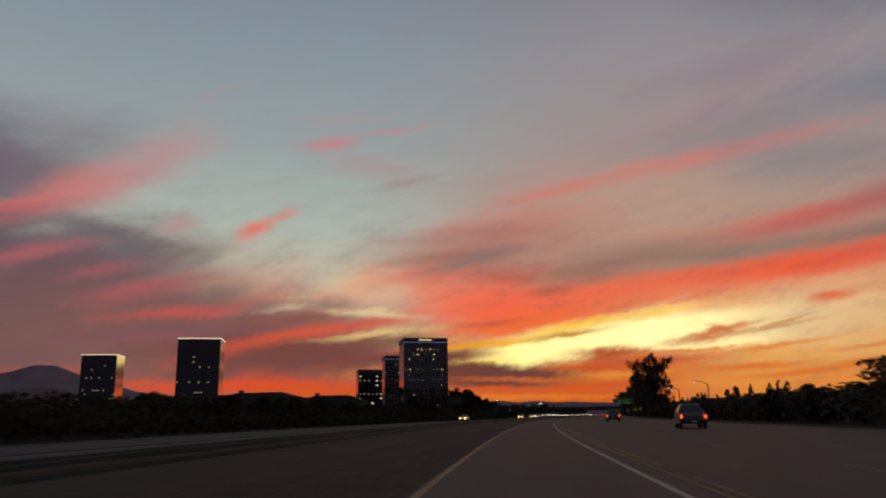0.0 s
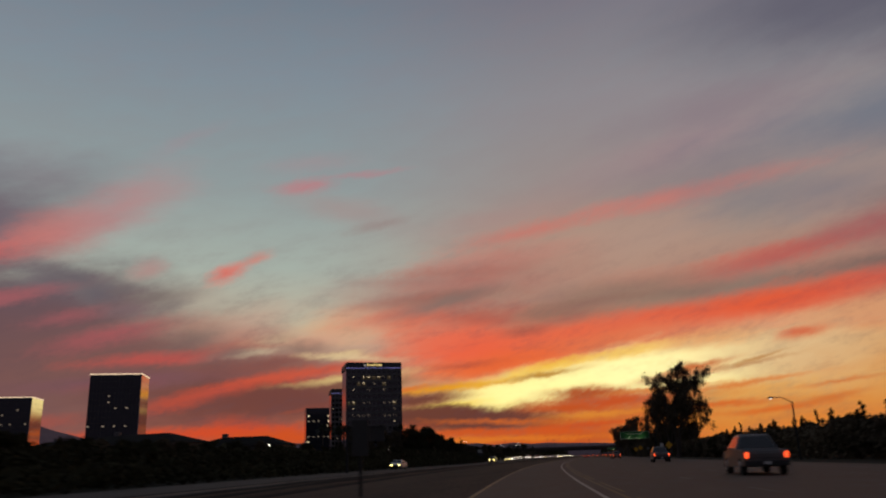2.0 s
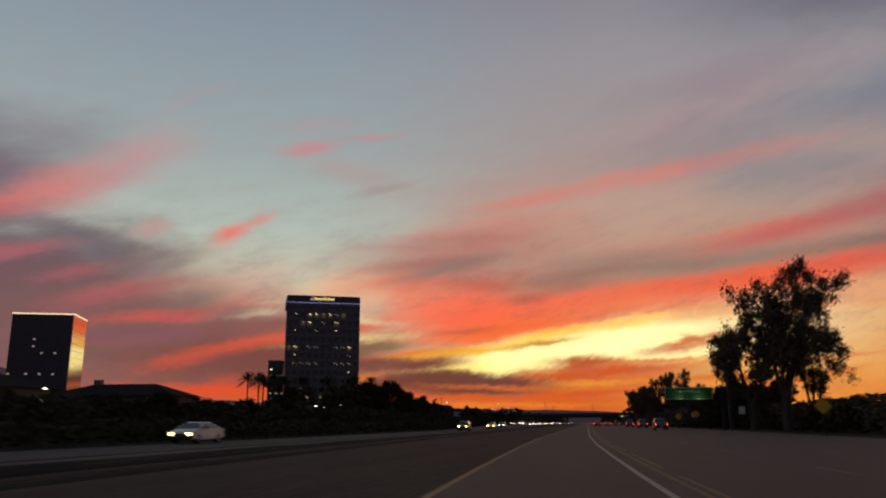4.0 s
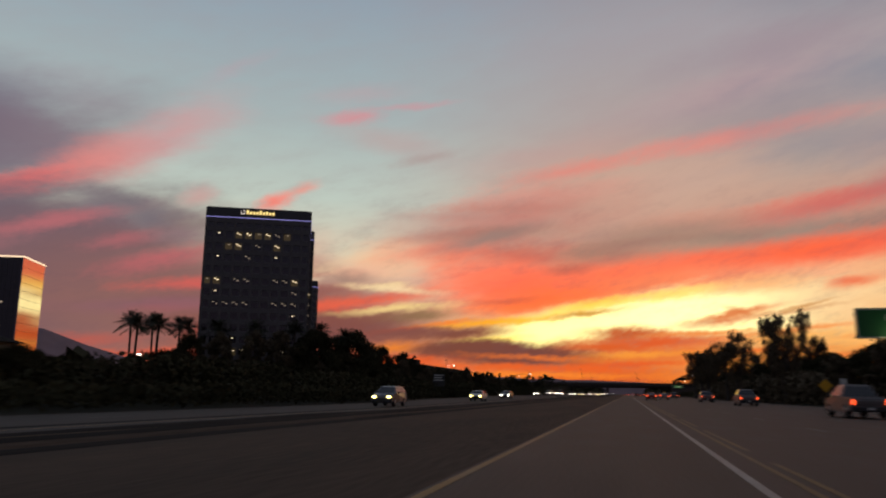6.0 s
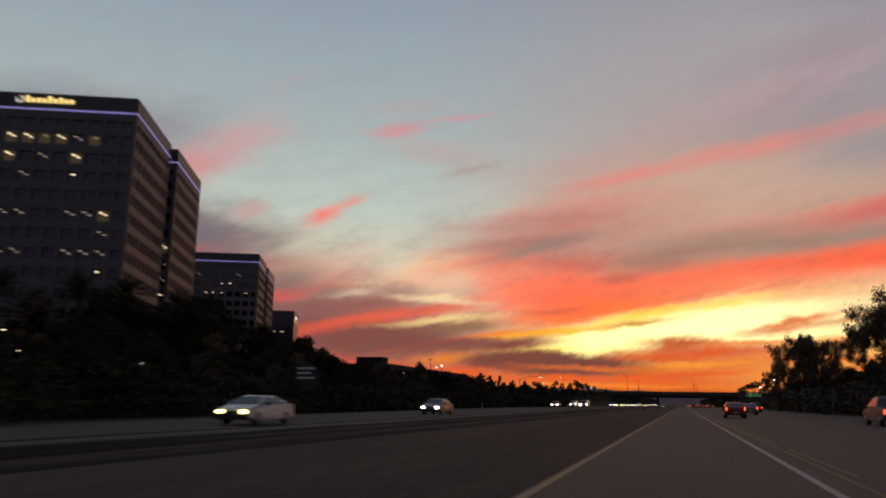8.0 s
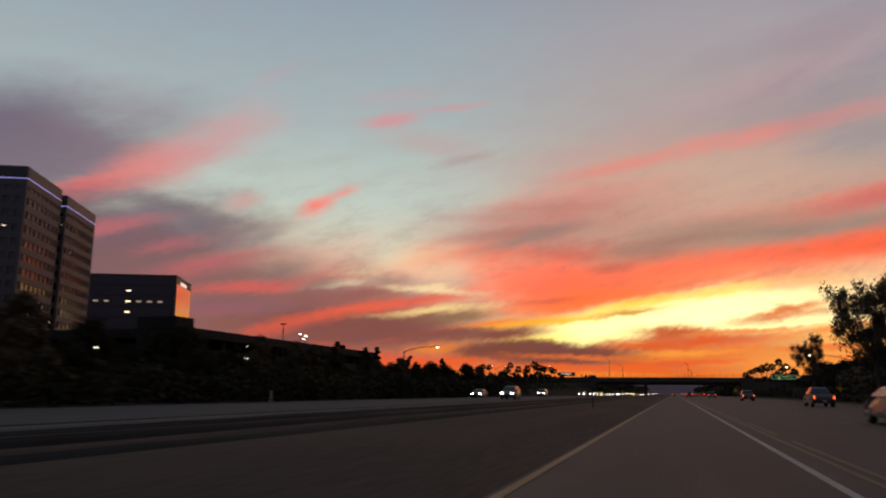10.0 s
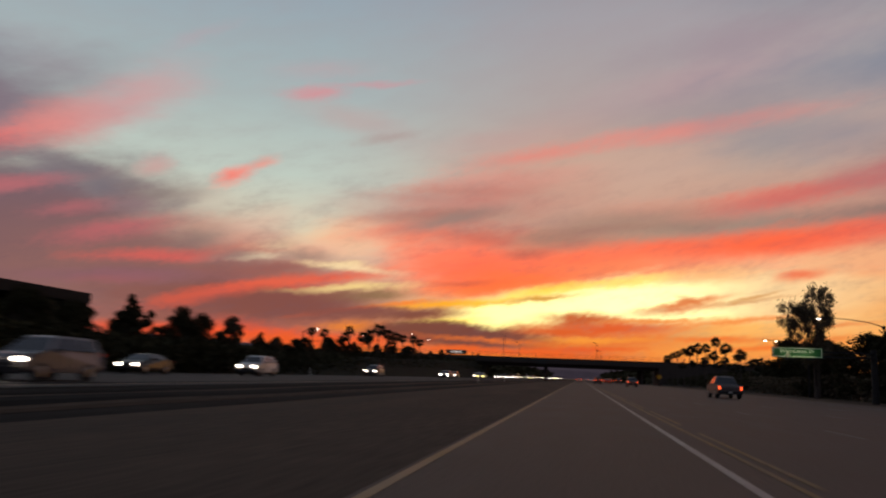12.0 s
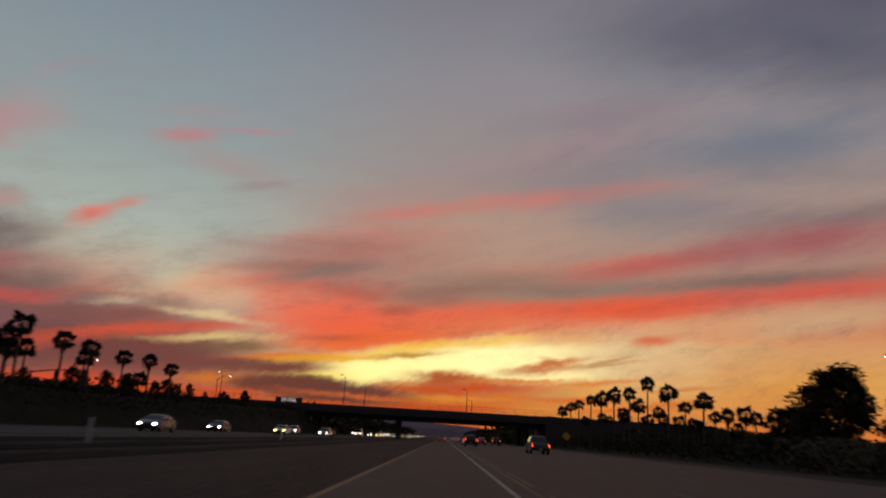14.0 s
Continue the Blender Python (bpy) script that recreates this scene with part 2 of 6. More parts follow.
cloud(-17.3, 5.9, 4.4, 0.25, 5.9, "ecd290", 0.97, 0.25)
cloud(-15.9, 5.4, 3.0, 0.34, 6.4, "8f7355", 0.97, 0.30)
cloud(-18.0, 4.2, 3.3, 0.17, 8.1, "ee6a3c", 0.90, 0.20)
cloud(-13.1, 5.0, 2.2, 0.17, 6.6, "f58a3c", 0.90, 0.20)
cloud(-12.4, 4.2, 3.3, 0.34, 4.0, "83503f", 1.00, 0.40)
cloud(-22.1, 4.6, 5.6, 0.68, 2.1, "80504a", 0.90, 0.30)
cloud(-8.9, 3.0, 3.3, 0.50, -4.1, "70443c", 1.00, 0.50)
cloud(-16.7, 3.1, 2.5, 0.34, 3.2, "ef8a34", 0.90, 0.20)
cloud(-19.3, 1.9, 5.3, 0.42, -0.7, "e2602e", 0.95, 0.30)
cloud(-18.1, 1.2, 6.5, 0.38, 2.1, "e8762e", 0.95, 0.30)
cloud(-4.8, 3.2, 1.7, 0.59, 18.9, "b5583a", 0.90, 0.20)
cloud(-1.2, 3.5, 3.6, 0.59, 5.7, "d8693c", 0.95, 0.30)
cloud(-0.5, 4.0, 2.0, 0.38, 4.6, "c96a40", 0.95, 0.30)
cloud(4.6, 3.8, 3.6, 0.38, 3.8, "e8804e", 0.90, 0.20)
cloud(-0.0, 2.6, 3.7, 0.25, 4.3, "f5a53c", 0.90, 0.20)
cloud(-0.6, 2.1, 4.3, 0.30, 2.8, "d8642f", 0.90, 0.20)
cloud(4.6, 3.1, 2.8, 0.21, 3.4, "f5a850", 0.80, 0.20)
cloud(-41.2, 2.8, 5.3, 0.38, 4.7, "c8584a", 0.70, 0.10)
cloud(6.7, 5.2, 2.9, 0.25, 6.0, "e08a5c", 0.95, 0.20)
cloud(11.6, 5.8, 2.6, 0.13, 7.8, "cfa070", 0.90, 0.10)
cloud(7.7, 5.8, 0.9, 0.17, -20.7, "d99a64", 0.80, 0.10)
cloud(-0.9, 4.6, 1.5, 0.13, 5.8, "d8a860", 0.70, 0.10)
cloud(-1.4, 1.3, 7.3, 0.38, 1.1, "d95a28", 0.95, 0.30)
cloud(11.9, 1.8, 7.5, 0.93, 0.9, "f59e48", 0.90, 0.30)
cloud(9.7, 2.8, 6.6, 0.68, 1.4, "f2a452", 0.85, 0.20)
cloud(10.4, 4.0, 5.0, 0.59, 2.3, "fbbb66", 0.90, 0.20)
cloud(3.4, 3.8, 5.3, 0.55, 2.6, "de6c40", 0.85, 0.20)
cloud(2.1, 2.8, 5.2, 0.64, 2.6, "e07038", 0.75, 0.20)
cloud(-26.1, 13.6, 1.6, 0.51, 28.5, "f4867a", 0.95, 0.15)
cloud(-24.2, 14.8, 1.2, 0.38, 22.3, "e89a8e", 0.80, 0.10)
cloud(-20.8, 20.2, 2.2, 0.45, 10.0, "d0909a", 0.85, 0.10)
cloud(-16.2, 21.2, 3.0, 0.21, 4.6, "c09aa4", 0.70, 0.10)
cloud(-20.1, 21.9, 3.6, 0.59, 6.3, "b3a3ab", 0.50, 0.00)
cloud(-17.9, 18.6, 4.4, 0.85, -12.1, "b5a5a6", 0.60, 0.00)
cloud(-15.1, 17.4, 2.4, 0.32, 13.5, "a49696", 0.60, 0.05)
cloud(-32.0, 13.6, 1.3, 0.51, 17.1, "c3a39f", 0.70, 0.00)
cloud(-20.4, 8.4, 0.9, 0.38, 15.4, "7d6f68", 0.95, 0.20)
cloud(13.4, 24.1, 10.5, 1.10, 7.9, "968a98", 0.55, 0.00)
cloud(27.4, 27.3, 10.5, 3.39, -17.6, "5c6076", 0.90, 0.00)
cloud(31.2, 30.5, 10.1, 3.39, -17.1, "5a5e74", 0.90, 0.00)
cloud(17.9, 29.2, 9.2, 2.97, -1.0, "686c80", 0.80, 0.00)
cloud(23.3, 21.3, 10.3, 1.69, -0.0, "77869a", 0.85, 0.10)
cloud(26.6, 18.9, 6.3, 0.93, -3.7, "8a8a92", 0.60, 0.00)
cloud(17.6, 17.0, 7.9, 1.44, 0.4, "8a8c98", 0.75, 0.00)
cloud(11.1, 19.3, 8.8, 1.53, 3.8, "908c96", 0.60, 0.00)
cloud(28.6, 16.0, 6.6, 1.02, 1.3, "857a7e", 0.80, 0.10)
cloud(14.7, 13.0, 6.5, 0.64, 8.8, "c9706a", 0.92, 0.15)
cloud(26.8, 14.6, 8.2, 0.93, 4.6, "b0696e", 0.92, 0.20)
cloud(-8.4, 12.9, 8.3, 1.36, 7.3, "bd726a", 0.70, 0.00)
cloud(-13.9, 10.5, 3.9, 0.42, 9.6, "e8806a", 0.70, 0.10)
cloud(23.0, 11.8, 7.4, 0.55, 2.8, "82736f", 0.90, 0.20)
cloud(3.6, 11.7, 5.8, 0.68, 4.6, "a4887a", 0.80, 0.10)
cloud(13.2, 9.9, 6.0, 0.85, 2.6, "ef6644", 0.97, 0.30, 1.14)
cloud(25.8, 10.9, 9.6, 0.81, 5.9, "df6150", 0.95, 0.10, 1.14)
cloud(26.3, 9.1, 8.3, 1.02, 3.9, "e0ba92", 0.90, 0.20)
cloud(18.2, 8.5, 3.8, 0.51, 5.5, "f0b486", 0.80, 0.10)
cloud(15.4, 7.5, 1.7, 0.34, 8.0, "ea7048", 0.60, 0.00)
cloud(26.6, 7.2, 3.4, 0.38, 5.0, "e0a07e", 0.60, 0.10)
cloud(24.2, 6.5, 10.2, 1.10, 3.3, "e8b47c", 0.80, 0.20)
cloud(25.1, 4.2, 9.5, 1.69, 2.8, "f0a250", 0.85, 0.20)
cloud(-36.8, 12.98, 2.3, 0.56, -7.3, "737079", 0.90, 0.15)
cloud(-35.0, 11.85, 1.3, 0.56, -5.9, "726e78", 0.90, 0.10)
cloud(-33.4, 12.13, 1.0, 0.36, 14.3, "7c787c", 0.80, 0.10)
cloud(-29.9, 11.24, 1.8, 0.45, 28.2, "827a7c", 0.85, 0.10)
cloud(-28.1, 9.04, 2.3, 0.66, 20.5, "857570", 0.80, 0.10)
cloud(-31.9, 13.99, 1.2, 0.57, 19.2, "bfa3a2", 0.60, 0.00)
cloud(-33.2, 5.76, 6.2, 0.48, 4.3, "86606a", 0.85, 0.20)
cloud(-26.0, 7.87, 2.1, 0.38, 9.8, "8a7672", 0.80, 0.10)
cloud(-20.5, 8.34, 1.6, 0.34, 5.1, "7a706c", 0.95, 0.25)
cloud(-22.7, 8.80, 1.9, 0.42, 9.4, "dac3a4", 0.75, 0.10)
cloud(-19.3, 8.87, 2.6, 0.59, 10.8, "e8b69c", 0.70, 0.05)
cloud(-17.1, 7.42, 3.0, 0.21, -3.4, "f2dcb0", 0.80, 0.15)
cloud(-27.8, 11.55, 2.5, 0.80, 12.7, "c6c4b6", 0.60, 0.00)
cloud(-24.8, 10.42, 3.2, 0.80, 11.9, "d9bcaa", 0.65, 0.00)
cloud(-7.2, 2.57, 4.1, 0.55, 0.4, "7a4a3e", 1.00, 0.55)
cloud(-13.0, 2.93, 2.5, 0.44, 0.6, "804e42", 0.90, 0.40)
cloud(-9.0, 2.88, 5.1, 0.62, -1.6, "78483e", 1.00, 0.60)
cloud(-11.7, 3.27, 2.9, 0.37, 3.5, "7a4a3e", 0.95, 0.50)
cloud(-5.6, 1.84, 7.6, 0.24, 0.5, "ea652c", 0.90, 0.30)
cloud(-7.2, 1.26, 9.3, 0.20, 0.6, "f58a34", 0.90, 0.30)
cloud(-17.6, 4.12, 4.6, 0.38, 2.9, "80504a", 0.90, 0.40)
cloud(-18.8, 2.10, 5.8, 0.29, 1.9, "e8602e", 0.85, 0.25)
cloud(7.3, 5.61, 2.9, 0.20, 10.1, "dd7a44", 0.92, 0.25)
cloud(12.0, 6.10, 2.0, 0.11, 12.8, "cf9658", 0.85, 0.15)
cloud(0.1, 4.42, 3.0, 0.32, -0.1, "c4582e", 0.92, 0.30)
cloud(-1.4, 3.31, 2.4, 0.20, -1.8, "d9602c", 0.85, 0.25)
cloud(1.8, 3.72, 2.4, 0.28, 2.9, "de5e2e", 0.88, 0.25)
cloud(5.4, 4.44, 3.5, 0.16, 3.5, "ee8a40", 0.85, 0.20)
cloud(11.1, 4.55, 4.0, 0.15, 5.2, "f08a44", 0.80, 0.20)
cloud(16.9, 4.20, 2.7, 0.14, 5.1, "ee8c4a", 0.80, 0.20)
cloud(0.1, 2.19, 3.6, 0.16, 0.3, "e8622c", 0.85, 0.25)
cloud(12.6, 2.66, 3.5, 0.18, 3.8, "f07a34", 0.85, 0.20)
cloud(9.4, 3.18, 3.3, 0.19, 1.6, "ee7432", 0.80, 0.20)
cloud(16.1, 3.15, 2.0, 0.22, 7.7, "e6803e", 0.80, 0.20)
cloud(0.6, 2.85, 3.6, 0.16, 1.1, "f7a040", 0.75, 0.20)
cloud(-6.0, 2.56, 4.9, 0.20, -1.5, "ef7a34", 0.80, 0.20)
cloud(-10.0, 11.42, 4.0, 0.46, 13.3, "96807a", 0.88, 0.15)
cloud(-11.7, 12.82, 4.7, 0.38, -3.2, "b78e86", 0.70, 0.05)
cloud(7.9, 11.22, 2.9, 0.35, 2.3, "9a8478", 0.80, 0.10)
cloud(0.7, 10.84, 4.3, 0.32, 5.7, "a07c70", 0.70, 0.10)

# high dusk veil and the dark band below the horizon, over all sectors
surface = None
mottle = wmath("MULTIPLY", smooth(wmath("ADD", streak, wmath("MULTIPLY", fine, 0.4)), 0.62, 1.0, 0.0, 0.26), smooth(sky_e, 20.0, 8.0))
for k in range(4):
    col = mixed(smooth(sky_e, 30.0, 60.0, 0.0, 0.8), sector_col[k], rgb("66748a"))
    col = mixed(smooth(sky_e, -0.5, -3.0), mixed(mottle, col, rgb("6a5560")), rgb("1c1613"))
    glow_node = wn.new("ShaderNodeBackground")
    wl.new(col, glow_node.inputs[0])
    if k == 0:
        surface = glow_node.outputs[0]
        continue
    both = wn.new("ShaderNodeMixShader")
    wl.new(smooth(sky_u, EDGES[k - 1] - 3.0, EDGES[k - 1] + 3.0), both.inputs[0])
    wl.new(surface, both.inputs[1])
    wl.new(glow_node.outputs[0], both.inputs[2])
    surface = both.outputs[0]
wl.new(surface, wn["World Output"].inputs["Surface"])
wn.remove(sky_out)


# ---- materials ----
def material(name, base, rough=0.7, metal=0.0, grain=4.0, vary=0.35, bump=0.0, stretch=(1, 1, 1), emit=None, power=0.0, spec=0.5):
    """Base colour varied by a coarse and a fine noise, in metres, with a fine relief."""
    m = bpy.data.materials.new(name)
    m.use_nodes = True
    t = m.node_tree
    b = t.nodes["Principled BSDF"]
    b.inputs["Roughness"].default_value = rough
    b.inputs["Metallic"].default_value = metal
    b.inputs["Specular IOR Level"].default_value = spec
    if emit:
        b.inputs["Emission Color"].default_value = (*emit, 1)
        b.inputs["Emission Strength"].default_value = power
    if vary <= 0:
        b.inputs["Base Color"].default_value = (*base, 1)
        return m
    co = t.nodes.new("ShaderNodeTexCoord")
    mp = t.nodes.new("ShaderNodeMapping")
    mp.inputs["Scale"].default_value = stretch
    t.links.new(co.outputs["Object"], mp.inputs[0])
    cols = []
    for scale, detail in ((grain * 0.06, 3.0), (grain, 5.0)):
        n = t.nodes.new("ShaderNodeTexNoise")
        n.inputs["Scale"].default_value = scale
        n.inputs["Detail"].default_value = detail
        t.links.new(mp.outputs[0], n.inputs["Vector"])
        cols.append(n.outputs["Fac"])
    add = t.nodes.new("ShaderNodeMath")
    add.operation = "ADD"
    t.links.new(cols[0], add.inputs[0])
    t.links.new(cols[1], add.inputs[1])
    r = t.nodes.new("ShaderNodeMapRange")
    t.links.new(add.outputs[0], r.inputs[0])
    for i, v in enumerate((0.65, 1.35, 1 - vary, 1 + vary)):
        r.inputs[i + 1].default_value = v
    mul = t.nodes.new("ShaderNodeVectorMath")
    mul.operation = "SCALE"
    mul.inputs[0].default_value = base
    t.links.new(r.outputs[0], mul.inputs["Scale"])
    t.links.new(mul.outputs[0], b.inputs["Base Color"])
    rr = t.nodes.new("ShaderNodeMapRange")
    t.links.new(cols[0], rr.inputs[0])
    for i, v in enumerate((0.3, 0.7, max(0.02, rough - 0.08), min(1, rough + 0.08))):
        rr.inputs[i + 1].default_value = v
    t.links.new(rr.outputs[0], b.inputs["Roughness"])
    if bump:
        bp = t.nodes.new("ShaderNodeBump")
        bp.inputs["Strength"].default_value = bump
        bp.inputs["Distance"].default_value = 0.02
        t.links.new(cols[1], bp.inputs["Height"])
        t.links.new(bp.outputs[0], b.inputs["Normal"])
    return m


def glow(name, colour, power):
    return material(name, (0.3, 0.3, 0.3), 0.4, vary=0, emit=colour, power=power)


ASPHALT = material("asphalt", (0.085, 0.058, 0.041), 0.76, grain=18, vary=0.3, bump=0.3, stretch=(1, 0.25, 1), spec=0.25)
CONCRETE_ROAD = material("grooved_concrete", (0.038, 0.033, 0.029), 0.9, grain=14, vary=0.25, bump=0.25, stretch=(1, 0.1, 1), spec=0.4)
SHOULDER = material("oiled_shoulder", (0.066, 0.047, 0.034), 0.95, grain=8, vary=0.5, bump=0.4, stretch=(1, 0.12, 1), spec=0.1)
DIRT = material("dry_dirt", (0.012, 0.010, 0.009), 0.95, grain=3, vary=0.5, bump=0.6, spec=0.1)
GROUND = material("scrub_ground", (0.022, 0.022, 0.014), 0.95, grain=0.8, vary=0.5, bump=0.5, spec=0.1)
WHITE_PAINT = material("white_line_paint", (0.28, 0.26, 0.23), 0.6, grain=5, vary=0.45)
FADED_PAINT = material("faded_line_paint", (0.11, 0.105, 0.095), 0.7, grain=5, vary=0.4)
YELLOW_PAINT = material("yellow_line_paint", (0.2, 0.11, 0.016), 0.6, grain=5, vary=0.4)
WORN_YELLOW = material("worn_yellow_paint", (0.15, 0.085, 0.016), 0.7, grain=4, vary=0.5)
DARK_STEEL = material("weathered_steel", (0.025, 0.024, 0.024), 0.75, 0.2, grain=5, vary=0.3)
CONCRETE = material("weathered_concrete", (0.058, 0.046, 0.038), 0.85, grain=1.5, vary=0.25, bump=0.2)
DARK_CONCRETE = material("stained_concrete", (0.035, 0.032, 0.03), 0.95, grain=1.5, vary=0.3, bump=0.2, spec=0.1)
PANEL = material("precast_panel", (0.105, 0.098, 0.098), 0.6, grain=0.7, vary=0.15)
ROOFING = material("dark_roofing", (0.02, 0.018, 0.017), 0.95, grain=2, vary=0.3, spec=0.05)
DARK_PANEL = material("dark_crown_panel", (0.05, 0.052, 0.06), 0.5, grain=0.5, vary=0.2)
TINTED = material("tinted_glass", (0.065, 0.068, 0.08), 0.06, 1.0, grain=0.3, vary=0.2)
# bright copy of the tower glass; paints the sunset onto side faces
TINTED_LIT = material("tinted_glass_sunset_lit", (0.62, 0.54, 0.52), 0.06, 1.0, grain=0.3, vary=0.2)
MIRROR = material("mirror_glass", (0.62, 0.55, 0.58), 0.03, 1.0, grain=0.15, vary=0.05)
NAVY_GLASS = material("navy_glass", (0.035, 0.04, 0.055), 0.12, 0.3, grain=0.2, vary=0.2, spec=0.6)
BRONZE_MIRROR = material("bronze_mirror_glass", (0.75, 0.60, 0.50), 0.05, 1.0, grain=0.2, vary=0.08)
MULLION = material("dark_mullion", (0.03, 0.03, 0.033), 0.5, 0.5, vary=0)
LIT = glow("lit_window", (1.0, 0.86, 0.55), 1.5)
LIT_DIM = glow("dim_lit_window", (1.0, 0.84, 0.60), 0.28)
ROOM = material("lit_room_glass", (0.03, 0.03, 0.03), 0.1, vary=0, emit=(1.0, 0.75, 0.35), power=0.035)
LED = glow("violet_led_strip", (0.35, 0.36, 1.0), 0.55)
CROWN = glow("warm_crown_strip", (1.0, 0.80, 0.55), 1.1)
SIGN_GOLD = glow("gold_letters", (1.0, 0.80, 0.28), 1.0)
SIGN_WHITE = glow("white_letters", (1.0, 0.95, 0.9), 0.7)
LAMP = glow("street_lamp_lens", (1.0, 0.80, 0.60), 9.0)
LAMP_DIM = glow("just_lit_lamp_lens", (1.0, 0.85, 0.70), 1.3)
LAMP_WHITE = glow("white_lamp_lens", (1.0, 0.93, 0.82), 6.0)
HEAD = glow("headlight_lens", (1.0, 0.94, 0.80), 14.0)
HEAD_YELLOW = glow("yellow_headlight_lens", (1.0, 0.85, 0.25), 10.0)
TAIL = glow("tail_light_lens", (1.0, 0.10, 0.02), 2.6)
TAIL_DIM = material("red_reflector", (0.3, 0.01, 0.01), 0.3, vary=0, emit=(1.0, 0.05, 0.02), power=0.15)
GREEN_SIGN = material("green_sign_sheet", (0.008, 0.11, 0.03), 0.5, grain=2, vary=0.12)
SIGN_TEXT = material("reflective_white", (0.75, 0.75, 0.70), 0.5, vary=0)
YELLOW_SIGN = material("yellow_sign_sheet", (0.75, 0.38, 0.02), 0.5, grain=3, vary=0.1)
WHITE_SIGN = material("white_sign_sheet", (0.6, 0.6, 0.56), 0.5, grain=3, vary=0.1)
SIGN_BACK = material("bare_sign_back", (0.05, 0.048, 0.045), 0.6, 0.3, grain=2, vary=0.2)
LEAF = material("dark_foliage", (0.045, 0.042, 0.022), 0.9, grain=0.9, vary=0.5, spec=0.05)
# dry leaf tone raised to paint in the glare veil on the right
LEAF_VEILED = material("veiled_dry_foliage", (0.115, 0.092, 0.058), 0.9, grain=0.9, vary=0.5, spec=0.1)
FROND = material("palm_frond", (0.024, 0.03, 0.013), 0.7, grain=1.5, vary=0.4, spec=0.3)
FROND_DEAD = material("dry_palm_skirt", (0.08, 0.06, 0.035), 0.9, grain=2, vary=0.4)
BARK = material("bark", (0.07, 0.055, 0.045), 0.9, grain=3, vary=0.4, bump=0.5, stretch=(1, 1, 0.2))
# pale violet base carries the distance haze
HILL = material("haze_tinted_hill", (0.26, 0.19, 0.20), 1.0, grain=0.01, vary=0.2, spec=0.0)
SILVER_PAINT = material("silver_car_paint", (0.15, 0.14, 0.135), 0.35, 0.3, grain=2, vary=0.08)
WHITE_CAR = material("white_car_paint", (0.62, 0.61, 0.58), 0.3, grain=2, vary=0.08)
GREY_CAR = material("grey_car_paint", (0.16, 0.16, 0.17), 0.3, 0.3, grain=2, vary=0.1)
BLACK_CAR = material("black_car_paint", (0.03, 0.03, 0.032), 0.25, 0.2, grain=2, vary=0.15)
RED_CAR = material("dark_red_car_paint", (0.18, 0.02, 0.02), 0.3, 0.2, grain=2, vary=0.1)
CAR_GLASS = material("car_glass", (0.015, 0.016, 0.018), 0.05, grain=2, vary=0.2, spec=0.8)
RUBBER = material("tyre_rubber", (0.02, 0.02, 0.02), 0.9, grain=9, vary=0.3)
ALLOY = material("alloy_rim", (0.4, 0.4, 0.4), 0.35, 0.9, grain=9, vary=0.1)
TRIM = material("black_plastic_trim", (0.02, 0.02, 0.02), 0.6, grain=9, vary=0.2)
PLATE = material("plain_plate", (0.5, 0.5, 0.48), 0.5, vary=0)


# ---- mesh helpers ----
def bm_box(bm, x0, x1, y0, y1, z0, z1, bevel=0.0):
    made = bmesh.ops.create_cube(bm, size=1)["verts"]
    for v in made:
        v.co = ((x0 + x1) / 2 + v.co.x * (x1 - x0), (y0 + y1) / 2 + v.co.y * (y1 - y0), (z0 + z1) / 2 + v.co.z * (z1 - z0))
    if bevel:
        edges = list({e for v in made for e in v.link_edges})
        bmesh.ops.bevel(bm, geom=edges, offset=bevel, segments=1, affect="EDGES")


def bm_tube(bm, points, radii, sides=8):
    """A tapered tube along points."""
    rings = []
    for i, p in enumerate(points):
        p = Vector(p)
        a = Vector(points[max(i - 1, 0)])
        b = Vector(points[min(i + 1, len(points) - 1)])
        d = (b - a).normalized()
        s = d.cross(Vector((0, 0, 1)) if abs(d.z) < 0.95 else Vector((1, 0, 0))).normalized()
        u = s.cross(d)
        rings.append([bm.verts.new(p + radii[i] * (math.cos(k * math.tau / sides) * s + math.sin(k * math.tau / sides) * u)) for k in range(sides)])
    for r0, r1 in zip(rings, rings[1:]):
        for k in range(sides):
            bm.faces.new((r0[k], r0[(k + 1) % sides], r1[(k + 1) % sides], r1[k]))
    bm.faces.new(rings[0][::-1])
    bm.faces.new(rings[-1])


def mesh_of(name, bm, mat):
    bmesh.ops.recalc_face_normals(bm, faces=bm.faces)
    me = bpy.data.meshes.new(name)
    bm.to_mesh(me)
    bm.free()
    me.materials.append(mat)
    return me


def part(name, bm, mat, parent=None, label=""):
    """Links a bmesh as one mesh object, under a thing or a part."""
    ob = new(name, mesh_of(name, bm, mat))
    if parent:
        ob.parent = parent
    return tagged(ob, label)


def piece(name, mesh, parent, m):
    """One of many alike pieces that share a mesh."""
    ob = new(name, mesh)
    ob.parent = parent
    ob.matrix_basis = m
    return ob


def box(name, x0, x1, y0, y1, z0, z1, mat, parent=None, label="", bevel=0.0):
    bm = bmesh.new()
    bm_box(bm, x0, x1, y0, y1, z0, z1, bevel)
    return part(name, bm, mat, parent, label)


def from_lists(name, verts, faces, mat):
    me = bpy.data.meshes.new(name)
    me.from_pydata(verts, [], faces)
    me.update()
    me.materials.append(mat)
    return me


def empty(name, m=None):
    ob = new(name)
    if m:
        ob.matrix_basis = m
    return ob


